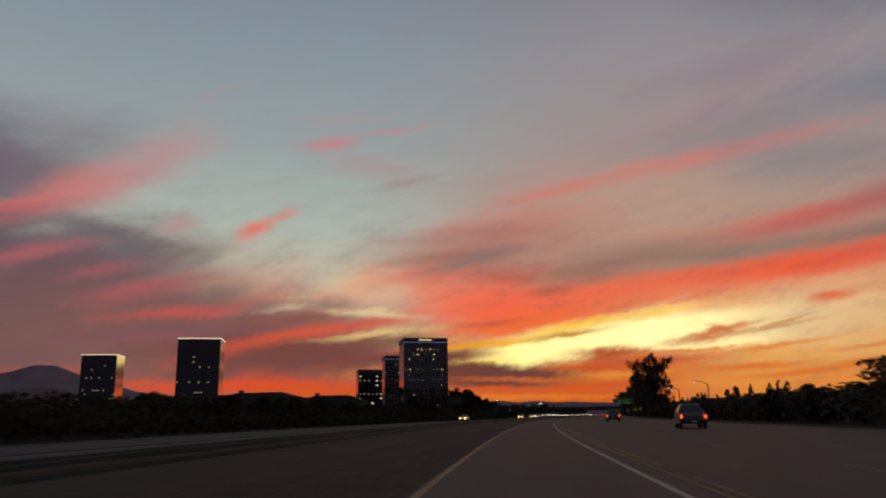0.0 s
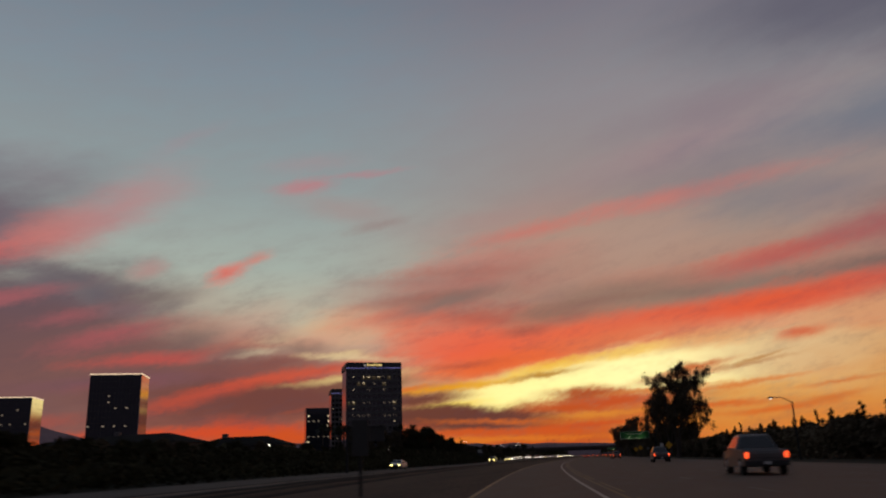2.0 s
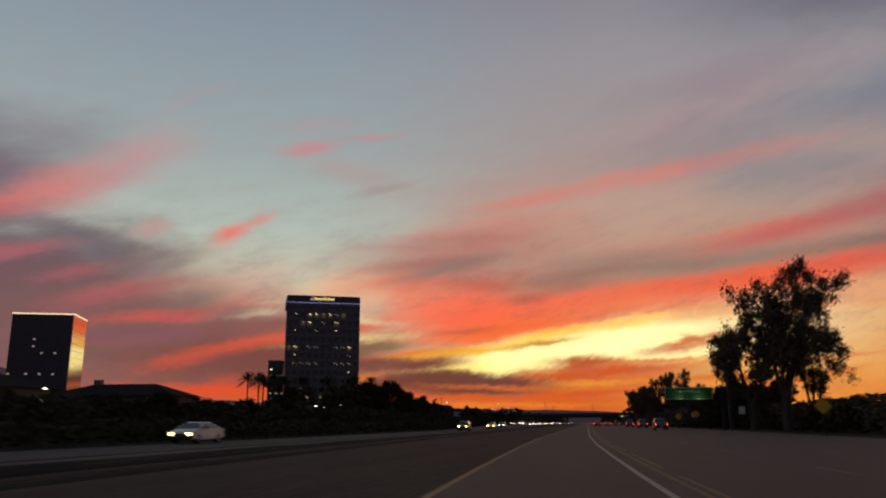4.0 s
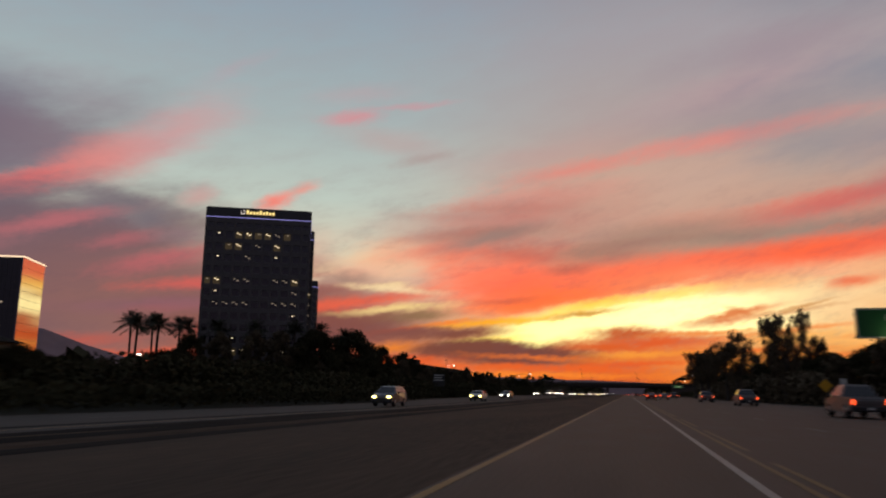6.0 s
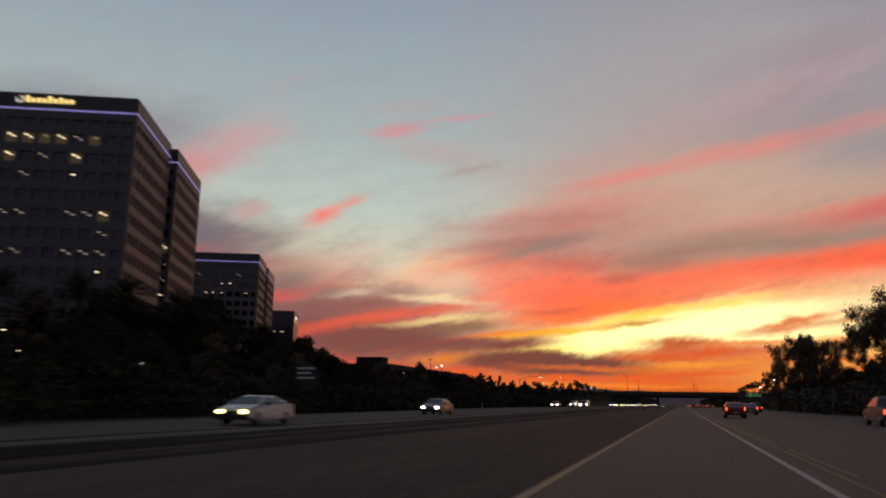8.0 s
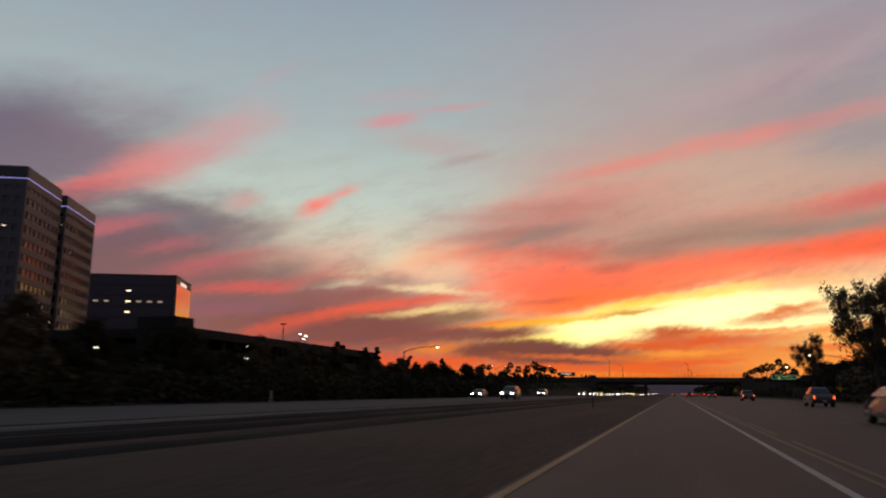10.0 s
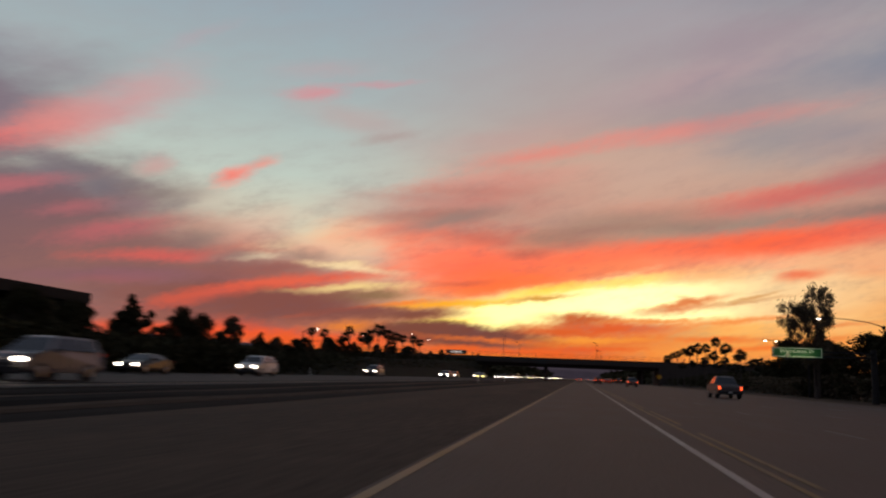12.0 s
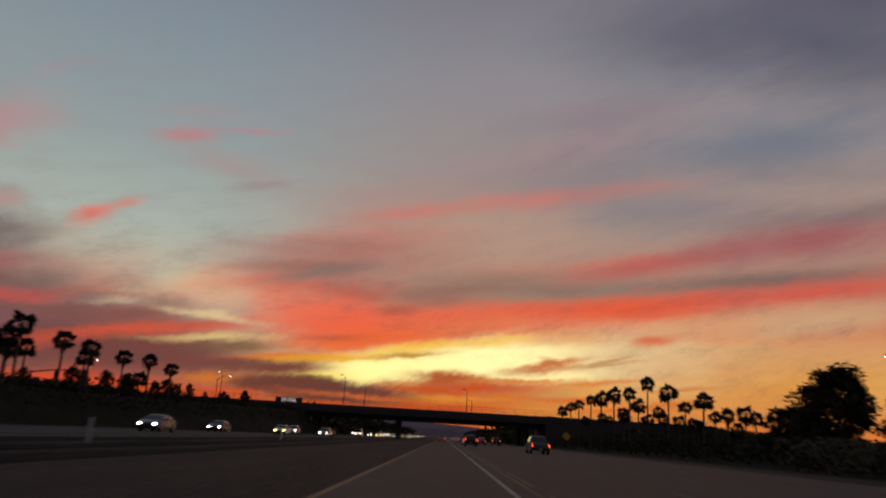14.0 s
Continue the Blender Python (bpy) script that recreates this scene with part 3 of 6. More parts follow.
def text_part(name, body, size, mat, parent, m, depth=0.01):
    cu = bpy.data.curves.new(name, "FONT")
    cu.body, cu.size, cu.extrude = body, size, depth
    cu.align_x, cu.align_y = "CENTER", "CENTER"
    tmp = new(name + "_curve", cu)
    me = bpy.data.meshes.new_from_object(tmp)
    bpy.data.objects.remove(tmp)
    me.materials.append(mat)
    ob = new(name, me)
    ob.parent = parent
    ob.matrix_basis = m
    return ob


# ---- ground and freeway ----
def bend(y):
    """Sideways place of the camera's lane: a slow bend that straightens."""
    return 0.000271 * max(0.0, 225.0 - y) ** 2


def rise(y):
    """Height of the oncoming lanes over the near lanes."""
    return float(np.interp(y, (150.0, 230.0, 290.0, 350.0, 410.0, 450.0, 520.0, 600.0, 700.0), (-0.10, -0.20, -0.24, -0.08, 0.08, 0.17, 0.21, 0.2, 0.0)))


def verge(y):
    """Far edge of the oncoming lanes, which widen."""
    return float(np.interp(y, (0.0, 300.0, 410.0), (-26.6, -26.6, -33.5)))


def level(y):
    return 0.0


def ribbon(name, x0, x1, z, mat, y0=-120.0, y1=2600.0, label="", gap=0.0, dash=0.0, category="", lift0=level, lift1=level, edge=None):
    """A strip of paving or paint that follows the bend; dashed where gap is given. lift0, lift1: rise of its two sides."""
    verts, faces = [], []
    if gap:
        spans = [(y0 + i * (gap + dash), y0 + i * (gap + dash) + dash) for i in range(int((y1 - y0) / (gap + dash)))]
    else:
        ys = [y0 + i * 12 for i in range(int((780 - y0) / 12) + 1)] + [y1]
        spans = [(a, b) for a, b in zip(ys, ys[1:]) if b > a]
    for a, b in spans:
        n = len(verts)
        xa, xb = (edge(a), edge(b)) if edge else (x0, x0)
        verts += [(bend(a) + xa, a, z + lift0(a)), (bend(a) + x1, a, z + lift1(a)), (bend(b) + x1, b, z + lift1(b)), (bend(b) + xb, b, z + lift0(b))]
        faces.append((n, n + 1, n + 2, n + 3))
    ob = new(name, from_lists(name, verts, faces, mat))
    return tagged(ob, label, category, kind="structure")


bm = bmesh.new()
bmesh.ops.create_grid(bm, x_segments=40, y_segments=40, size=4600)
for v in bm.verts:
    v.co.z = -0.5
tagged(part("ground", bm, GROUND), "dark dry scrub ground under dusk light", "ground", kind="structure")

ribbon("road_right", -2.0, 21.0, 0.0, ASPHALT, label="worn grey asphalt freeway lanes", category="road")
ribbon("road_shoulder", -9.4, -2.0, -0.004, SHOULDER, label="dark worn inner shoulder of the freeway", category="road")
ribbon("road_left", -33.5, -16.4, 0.0, CONCRETE_ROAD, label="pale concrete lanes for oncoming traffic", category="road", lift0=rise, lift1=rise, edge=verge)
ribbon("median", -16.4, -9.4, -0.03, DIRT, label="dark dirt strip between the carriageways", category="median", lift0=rise)
ribbon("verge_west", -190.0, -33.4, -0.02, GROUND, label="dark scrub ground beside the oncoming lanes", category="ground", lift1=rise)
ribbon("verge_west_wide", -33.6, -26.4, -0.03, GROUND, y1=430.0, label="dark scrub ground beside the oncoming lanes", category="ground", lift0=rise, lift1=rise)
ribbon("verge_east", 20.9, 150.0, -0.02, GROUND, label="dark scrub ground beside the freeway", category="ground")
ribbon("ramp", 21.0, 27.0, -0.008, SHOULDER, y0=380, y1=760, label="dark asphalt exit ramp beside the freeway", category="road")
ribbon("line_yellow", -1.93, -1.80, 0.006, YELLOW_PAINT, label="solid yellow edge line", category="road marking")
ribbon("line_white", 1.80, 1.93, 0.006, WHITE_PAINT, label="solid white carpool lane line", category="road marking")
ribbon("line_buffer", 2.35, 2.45, 0.006, WORN_YELLOW, label="worn yellow carpool buffer line", category="road marking")
ribbon("line_buffer_outer", 2.6, 2.70, 0.006, WORN_YELLOW, y0=-118, label="worn yellow carpool buffer line", category="road marking", dash=9.0, gap=3.0)
for lane, x in enumerate((6.4, 10.0, 13.6)):
    ribbon("line_lane", x, x + 0.1, 0.006, FADED_PAINT, label="faint dashed white lane line", category="road marking", dash=3.0, gap=9.0)
ribbon("line_edge", 17.4, 17.52, 0.006, FADED_PAINT, label="faint solid white edge line", category="road marking")
for x in (-22.2, -25.8, -29.4):
    ribbon("line_oncoming", x, x + 0.1, 0.006, FADED_PAINT, label="faint dashed lane line", category="road marking", dash=3.0, gap=9.0, lift0=rise, lift1=rise, y0=-118.0 if x > -26.5 else 422.0)
ribbon("line_oncoming_edge", -19.0, -18.35, 0.006, ROOFING, label="dark sealed joint along the oncoming lanes", category="road marking", lift0=rise, lift1=rise)
ribbon("line_oncoming_yellow", -17.75, -17.6, 0.006, YELLOW_PAINT, label="yellow edge line of the oncoming lanes", category="road marking", lift0=rise, lift1=rise)


def rut(name, x0, x1, depth, mat, label, seed, y0=-118.0, y1=1500.0):
    """A shallow earth ridge that wanders a little along the median."""
    ys = [y0 + i * 6.0 for i in range(int((260 - y0) / 6.0))] + [260 + i * 8.0 for i in range(int((y1 - 260) / 8.0) + 1)]
    prof = ((0.0, 0.0), (0.22, 0.7), (0.5, 1.0), (0.78, 0.6), (1.0, 0.0))
    verts, faces = [], []
    for y in ys:
        shift = 0.25 * noise.noise((y * 0.06, seed, 0)) + 0.1 * noise.noise((y * 0.3, seed, 2))
        tall = depth * (1.0 + 0.6 * noise.noise((y * 0.11, seed, 5)))
        lift = rise(y) * ((x0 + x1) / 2 + 9.4) / -7.0
        verts += [(bend(y) + x0 + (x1 - x0) * a + shift, y, lift - 0.06 + max(0.0, tall * h + 0.032)) for a, h in prof]
    for i in range(len(ys) - 1):
        for j in range(4):
            n = i * 5 + j
            faces.append((n, n + 1, n + 6, n + 5))
    tagged(new(name, from_lists(name, verts, faces, mat)), label, "median", kind="structure")


for k, (x0, x1, depth) in enumerate(((-15.6, -14.5, 0.12), (-13.9, -13.3, 0.10), (-12.9, -11.9, 0.15), (-11.4, -10.8, 0.11), (-10.5, -9.5, 0.08))):
    rut("median_ridge", x0, x1, depth, SHOULDER if k % 2 else DIRT, "low graded earth ridge along the median", k * 3.7)

# far hills, with the haze of distance put into their colour
def ridge(name, pts, dist, label):
    """A range of hills at a distance, from bearings to the right and heights in degrees."""
    verts, faces = [], []
    us = np.linspace(pts[0][0], pts[-1][0], 90)
    hs = np.interp(us, [p[0] for p in pts], [p[1] for p in pts])
    for u, h in zip(us, hs):
        h = h + 0.12 * noise.noise((u * 0.7, 3.1, 0)) + 0.05 * noise.noise((u * 2.5, 1.3, 0))
        for d, hh in ((dist, -0.6), (dist * 1.03, max(h, 0.02) * 0.6), (dist * 1.08, max(h, 0.05)), (dist * 1.14, -0.6)):
            a = radians(u)
            verts.append((math.sin(a) * d, math.cos(a) * d, math.tan(radians(hh)) * d))
    for i in range(len(us) - 1):
        for j in range(3):
            n = i * 4 + j
            faces.append((n, n + 4, n + 5, n + 1))
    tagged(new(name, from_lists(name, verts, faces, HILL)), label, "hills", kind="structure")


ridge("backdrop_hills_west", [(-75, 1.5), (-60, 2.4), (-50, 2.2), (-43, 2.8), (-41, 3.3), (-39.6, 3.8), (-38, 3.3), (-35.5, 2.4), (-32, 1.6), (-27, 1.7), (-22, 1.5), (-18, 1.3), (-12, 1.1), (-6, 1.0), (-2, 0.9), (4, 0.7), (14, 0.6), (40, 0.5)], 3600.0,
      "hills on the horizon, tinted grey-violet for haze")


# ---- office towers ----
def tower(name, corner, yaw, width, depth, height, floors, cols, side_cols, label, base=0.0, crown=2.5, seed=1, rows={}, wings=(), sign=None, strip=True):
    """A precast office tower: glazed core, proud piers and spandrels, a window in every cell. corner: its right front corner. rows: the lit windows of each floor, bay by bay."""
    rnd = random.Random(seed)
    root = empty(name, pose(corner[0], corner[1], base, 0, 0, yaw))
    blocks = [(-width, 0.0, 0.0, depth, height)] + list(wings)
    for x0, x1, y0, y1, h in blocks:
        w, d = x1 - x0, y1 - y0
        top = h - crown
        core = box("wall", x0 + 0.35, x1 - 0.35, y0 + 0.35, y1 - 0.35, 0, top, TINTED, root, "dark glazed core")
        box("crown", x0, x1, y0, y1, top, h - 0.25, DARK_PANEL, root, "dark plain parapet band", 0.05)
        box("roof", x0 + 0.3, x1 - 0.3, y0 + 0.3, y1 - 0.3, h - 0.25, h - 0.1, CONCRETE, root)
        if strip:
            box("led_strip", x0 - 0.06, x1 + 0.06, y0 - 0.06, y0, top + 0.02, top + 0.2, LED, root, "thin glowing violet strip")
            box("led_strip", x1, x1 + 0.06, y0, y1, top + 0.02, top + 0.2, LED, root, "thin glowing violet strip")
        fl = top / floors
        faces = [("front", w, cols if (x0, y0) == (-width, 0.0) else max(2, round(w / (width / cols)))), ("side", d, side_cols)]
        for face, span, n in faces:
            cell = span / n
            bm = bmesh.new()
            bm_box(bm, -0.28, 0.28, -0.2, 0.2, 0, top, 0.03)
            pier = mesh_of("pier", bm, PANEL)
            bm = bmesh.new()
            bm_box(bm, 0.0, span, -0.17, 0.17, -fl * 0.22, fl * 0.22, 0.03)
            band = mesh_of("spandrel", bm, PANEL)
            bm = bmesh.new()
            bm_box(bm, -cell / 2 + 0.28, cell / 2 - 0.28, -0.03, 0.03, -fl * 0.28, fl * 0.28)
            # front panes keep the dark glass, side panes get its sunset-lit copy
            panes = {"dark": mesh_of("window", bm, TINTED if face == "front" else TINTED_LIT)}
            for key, glass, lens, lamps in (("b", ROOM, LIT, ((-0.3, 0.15), (0.25, 0.04))), ("r", ROOM, LIT_DIM, ((0.1, 0.12),)), ("s", TINTED, LIT, ((-0.1, 0.10),)), ("d", TINTED, LIT_DIM, ((-0.35, 0.14), (0.3, 0.0)))):
                # a room behind the glass: ceiling lamps, with or without glowing walls
                bm = bmesh.new()
                bm_box(bm, -cell / 2 + 0.28, cell / 2 - 0.28, -0.03, 0.03, -fl * 0.28, fl * 0.28)
                for bx, bz in lamps:
                    bm_box(bm, bx - 0.24, bx + 0.24, -0.05, -0.034, fl * bz, fl * bz + 0.16)
                me = mesh_of("window", bm, glass)
                me.materials.append(lens)
                for poly in me.polygons:
                    if min(me.vertices[i].co.y for i in poly.vertices) < -0.045:
                        poly.material_index = 1
                panes[key] = me
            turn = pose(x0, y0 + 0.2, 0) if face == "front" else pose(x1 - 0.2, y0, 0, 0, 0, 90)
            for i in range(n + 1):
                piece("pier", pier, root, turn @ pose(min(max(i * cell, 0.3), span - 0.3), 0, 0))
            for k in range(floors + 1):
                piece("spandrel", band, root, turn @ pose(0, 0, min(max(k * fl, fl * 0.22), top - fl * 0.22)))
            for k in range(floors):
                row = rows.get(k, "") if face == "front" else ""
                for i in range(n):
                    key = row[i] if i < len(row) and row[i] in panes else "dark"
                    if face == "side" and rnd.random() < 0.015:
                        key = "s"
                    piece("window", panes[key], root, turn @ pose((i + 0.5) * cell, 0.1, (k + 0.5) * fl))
    if sign:
        # company lettering is drawn as plain gold bars
        cx, cz, ln = sign
        bm = bmesh.new()
        for i in range(9):
            hgt = 0.95 if i in (0, 4) else (0.62 if i != 6 else 0.8)
            bm_box(bm, cx + (i - 4.5) * ln / 9, cx + (i - 3.75) * ln / 9, -0.2, -0.02, cz - 0.35, cz - 0.35 + hgt, 0.06)
        part("sign_lettering", bm, SIGN_GOLD, root, "glowing gold lettering as plain bars")
        bm = bmesh.new()
        bm_tube(bm, [(cx - ln * 0.5 - 0.75 + 0.42 * math.sin(a), -0.1, cz + 0.05 + 0.42 * math.cos(a)) for a in np.linspace(0.2, 5.2, 12)], [0.09] * 12, 6)
        part("sign_mark", bm, SIGN_WHITE, root, "pale round mark beside the lettering")
    return tagged(root, label, "office building")


tower("office_tower", (-66.8, 379.0), 23.6, 22.6, 18.5, 40.2, 15, 11, 9, "grey precast office tower with scattered lit windows and gold sign", seed=4,
      rows={14: "........ss.", 13: ".s.bbrbdr..", 12: "..rb.d.b...", 11: ".s..d..s...", 9: "rb.dd..ddb.", 8: ".s.......d.", 7: ".dddd..ddd.", 6: ".........s.", 4: "..ss.......", 3: "...bss..d..", 2: ".....s..s..", 1: ".d..s..d..."},
      wings=[(-19.0, 0.9, 19.6, 37.6, 39.8)], sign=(-11.0, 39.0, 6.2))
tower("office_tower", (-105.8, 476.7), 23.6, 22.6, 16.0, 39.4, 15, 11, 8, "grey precast office tower with violet roofline strip", seed=9,
      rows={13: "...d....d..", 12: "......ss...", 11: "s...sss..s.", 9: "..dd.rr....", 7: "......s....", 5: ".d...d..s.."},
      wings=[(-19.0, 0.4, 18.0, 35.0, 38.8)])


def mirror_tower(name, corner, yaw, width, depth, height, label, seed):
    """A flat-topped mirror glass tower with a glowing roof edge. corner: its right front corner."""
    rnd = random.Random(seed)
    root = empty(name, pose(corner[0], corner[1], 0, 0, 0, yaw))
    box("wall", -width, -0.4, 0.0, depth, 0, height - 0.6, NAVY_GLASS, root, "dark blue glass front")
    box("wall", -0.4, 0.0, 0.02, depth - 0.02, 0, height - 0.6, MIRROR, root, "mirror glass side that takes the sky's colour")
    box("roof", -width - 0.1, 0.1, -0.1, depth + 0.1, height - 0.6, height - 0.3, DARK_PANEL, root)
    box("roof_strip", -width - 0.15, 0.15, -0.35, -0.1, height - 0.55, height + 0.15, CROWN, root, "glowing warm roof edge")
    box("roof_strip", 0.1, 0.35, -0.1, depth, height - 0.55, height + 0.15, CROWN, root, "glowing warm roof edge")
    floors, bays = 16, 14
    bm = bmesh.new()
    bm_box(bm, -width, 0, -0.06, 0.0, -0.08, 0.08)
    sill = mesh_of("mullion", bm, MULLION)
    bm = bmesh.new()
    bm_box(bm, 0.0, 0.05, 0.0, depth, -0.05, 0.05)
    side_sill = mesh_of("mullion", bm, MULLION)
    bm = bmesh.new()
    bm_box(bm, -0.07, 0.07, -0.06, 0.0, 0, height - 0.6)
    upright = mesh_of("mullion", bm, MULLION)
    fl = (height - 1) / floors
    for k in range(1, floors):
        piece("mullion", sill, root, pose(0, -0.004, k * fl))
        piece("mullion", side_sill, root, pose(0.004, 0, k * fl))
    for i in range(bays + 1):
        piece("mullion", upright, root, pose(-width + 0.1 + i * (width - 0.2) / bays, -0.004, 0))
    bm = bmesh.new()
    bm_box(bm, 0.4, width / bays - 0.5, -0.03, 0.0, 1.4, fl * 0.6)
    lit = mesh_of("window", bm, LIT_DIM)
    for k in range(3, floors - 1):
        row = 0.5 if rnd.random() > 0.7 else 0.06
        for i in range(bays):
            if rnd.random() < row * 0.5:
                piece("window", lit, root, pose(-width + i * width / bays, -0.01, k * fl))
    return tagged(root, label, "office building")


mirror_tower("mirror_tower", (-267.4, 516.0), 21.5, 30.5, 26.5, 59.5, "navy mirror glass tower with glowing roof edge", 3)
mirror_tower("mirror_tower", (-432.0, 628.0), 21.5, 31.0, 29.0, 60.5, "far navy mirror glass tower with glowing roof edge", 5)


def low_office():
    """The broad dark office block whose bronze glass side takes the sunset."""
    root = empty("office_block", pose(-152.1, 583.7, 0, 0, 0, 23.2))
    w, d, h = 29.5, 22.5, 37.0
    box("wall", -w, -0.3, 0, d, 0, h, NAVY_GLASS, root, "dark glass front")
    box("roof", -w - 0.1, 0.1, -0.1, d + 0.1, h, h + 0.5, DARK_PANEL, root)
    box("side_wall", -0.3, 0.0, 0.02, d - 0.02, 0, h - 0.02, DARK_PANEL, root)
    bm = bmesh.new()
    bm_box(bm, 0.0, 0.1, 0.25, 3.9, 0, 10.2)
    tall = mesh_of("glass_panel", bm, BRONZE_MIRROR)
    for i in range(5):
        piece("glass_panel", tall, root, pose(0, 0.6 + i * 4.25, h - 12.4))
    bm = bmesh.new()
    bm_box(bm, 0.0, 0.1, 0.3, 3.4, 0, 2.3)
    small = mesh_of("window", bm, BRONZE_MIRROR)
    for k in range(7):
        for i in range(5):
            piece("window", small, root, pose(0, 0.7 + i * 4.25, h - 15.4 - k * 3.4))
    box("sign_lettering", 0.02, 0.12, 6.0, 14.5, h - 2.0, h - 0.9, SIGN_WHITE, root, "white lettering as a plain bar")
    bm = bmesh.new()
    bm_box(bm, 0, 1.5, -0.04, 0.0, 0.3, 0.85)
    lit = mesh_of("window", bm, LIT)
    dim = lit.copy()
    dim.materials.clear()
    dim.materials.append(LIT_DIM)
    bm = bmesh.new()
    bm_box(bm, -w, -0.3, -0.06, 0, -0.1, 0.1)
    sill = mesh_of("mullion", bm, MULLION)
    rnd = random.Random(12)
    for k in range(10):
        piece("mullion", sill, root, pose(0, -0.004, 3.4 + k * 3.4))
        for i in range(8):
            p = rnd.random()
            if p < (0.7 if k in (5, 8) else 0.15):
                piece("window", lit if p < 0.14 else dim, root, pose(-w + 1 + i * 3.3, -0.01, 1.0 + k * 3.4))
    tagged(root, "broad dark glass office block with sunset-lit bronze side", "office building")


low_office()


def parking_structure():
    root = empty("parking_structure", pose(-66.0, 470.0, 0))
    for k in range(3):
        z = 2.6 + k * 3.0
        box("deck", -46, 0, 0, 73, z, z + 0.35, DARK_CONCRETE, root)
        box("parapet", -0.25, 0.0, 0, 73, z + 0.35, z + 1.35, DARK_CONCRETE, root, bevel=0.03)
        box("parapet", -46, -0.25, 0, 0.25, z + 0.35, z + 1.35, DARK_CONCRETE, root, bevel=0.03)
    bm = bmesh.new()
    bm_box(bm, -0.3, 0.3, -0.3, 0.3, 0, 8.6, 0.03)
    col = mesh_of("column", bm, DARK_CONCRETE)
    for i in range(9):
        for x in (-1.0, -22.0, -45.0):
            piece("column", col, root, pose(x, 1.0 + i * 8.5, 0))
    box("stair_wall", -6, 0.3, -4.5, -0.3, 0, 11.2, DARK_CONCRETE, root, "plain concrete stair tower")
    box("back_wall", -46, -45.7, 0.3, 73, 0, 9.6, DARK_CONCRETE, root)
    box("end_wall", -45.7, -0.25, 72.7, 73.0, 0, 9.9, DARK_CONCRETE, root)
    bm = bmesh.new()
    bm_box(bm, -0.1, 0.1, -0.45, 0.45, -0.06, 0.0)
    lamp = mesh_of("deck_light", bm, LAMP_DIM)
    for k in range(3):
        for i in range(5):
            piece("deck_light", lamp, root, pose(-3.5, 6 + i * 15, 2.55 + k * 3.0))
    tagged(root, "grey concrete parking structure behind the trees", "parking structure")


parking_structure()


def low_house(x, y, w, d, h, yaw):
    """A low building with a hipped roof among the trees."""
    root = empty("low_building", pose(x, y, 0, 0, 0, yaw))
    box("wall", -w / 2, w / 2, -d / 2, d / 2, 0, h, PANEL, root)
    bm = bmesh.new()
    v = [bm.verts.new(c) for c in ((-w / 2 - 1, -d / 2 - 1, h), (w / 2 + 1, -d / 2 - 1, h), (w / 2 + 1, d / 2 + 1, h), (-w / 2 - 1, d / 2 + 1, h),
                                   (-w / 2 + d / 2, 0, h + 3), (w / 2 - d / 2, 0, h + 3))]
    for f in ((0, 1, 5, 4), (1, 2, 5), (2, 3, 4, 5), (3, 0, 4), (3, 2, 1, 0)):
        bm.faces.new([v[i] for i in f])
    part("roof", bm, ROOFING, root)
    box("chimney", -w / 4, -w / 4 + 1.6, -0.8, 0.8, h + 1, h + 4, PANEL, root)
    tagged(root, "low dark building with hipped roof among trees", "building")


low_house(-128, 292, 38, 16, 8.5, -10)
low_house(-105, 316, 30, 15, 7.5, 5)
low_house(-175, 330, 44, 18, 9.0, -6)


# ---- overpass ----
def overpass():
    root = empty("overpass", pose(0, 735, 0, 0, 0, 2.0))
    box("deck", -135, 75, 0, 17, 6.1, 7.4, CONCRETE, root, "long plain concrete deck", 0.05)
    box("girder", -40, 30, 2.0, 15.0, 5.0, 6.1, CONCRETE, root)
    for y in (0.0, 16.7):
        box("parapet", -135, 75, y, y + 0.3, 7.4, 8.25, CONCRETE, root, bevel=0.03)
    bm = bmesh.new()
    bm_box(bm, -0.03, 0.03, -0.03, 0.03, 0, 1.5)
    post = mesh_of("fence_post", bm, DARK_STEEL)
    for i in range(71):
        piece("fence_post", post, root, pose(-134 + i * 2.95, 0.15, 8.25))
    for z in (8.65, 9.1, 9.65):
        box("fence_rail", -135, 75, 0.12, 0.18, z, z + 0.05, DARK_STEEL, root)
    bm = bmesh.new()
    bmesh.ops.create_cone(bm, cap_ends=True, segments=16, radius1=0.75, radius2=0.75, depth=5.1)
    pier = mesh_of("pier", bm, CONCRETE)
    for x in (-12.2, 22.5, -35.0):
        for y in (4.0, 13.0):
            piece("pier", pier, root, pose(x, y, 2.5))
    for x0, x1 in ((-58.0, -38.0), (28.0, 50.0)):
        box("abutment", x0, x1, -0.6, 17.6, 0, 6.1, CONCRETE, root)
    tagged(root, "low concrete overpass with fence, dark against the sunset", "bridge")


overpass()


def bank_height(side, x, y):
    """Height of the earth banks that climb towards the overpass; x is measured from the road's axis."""
    if side < 0:
        along = float(np.interp(y, (535.0, 585.0, 640.0, 736.0), (0.0, 3.9, 4.6, 6.6)))
        across = float(np.interp(-x, (33.9, 37.5, 60.0), (0.0, 0.9, 1.0)))
        return along * across
    along = 6.4 * max(0.0, (y - 560.0) / 176.0) ** 1.3
    return along * min(1.0, max(0.0, (x - 27.0) / 83.0 * 2.2))


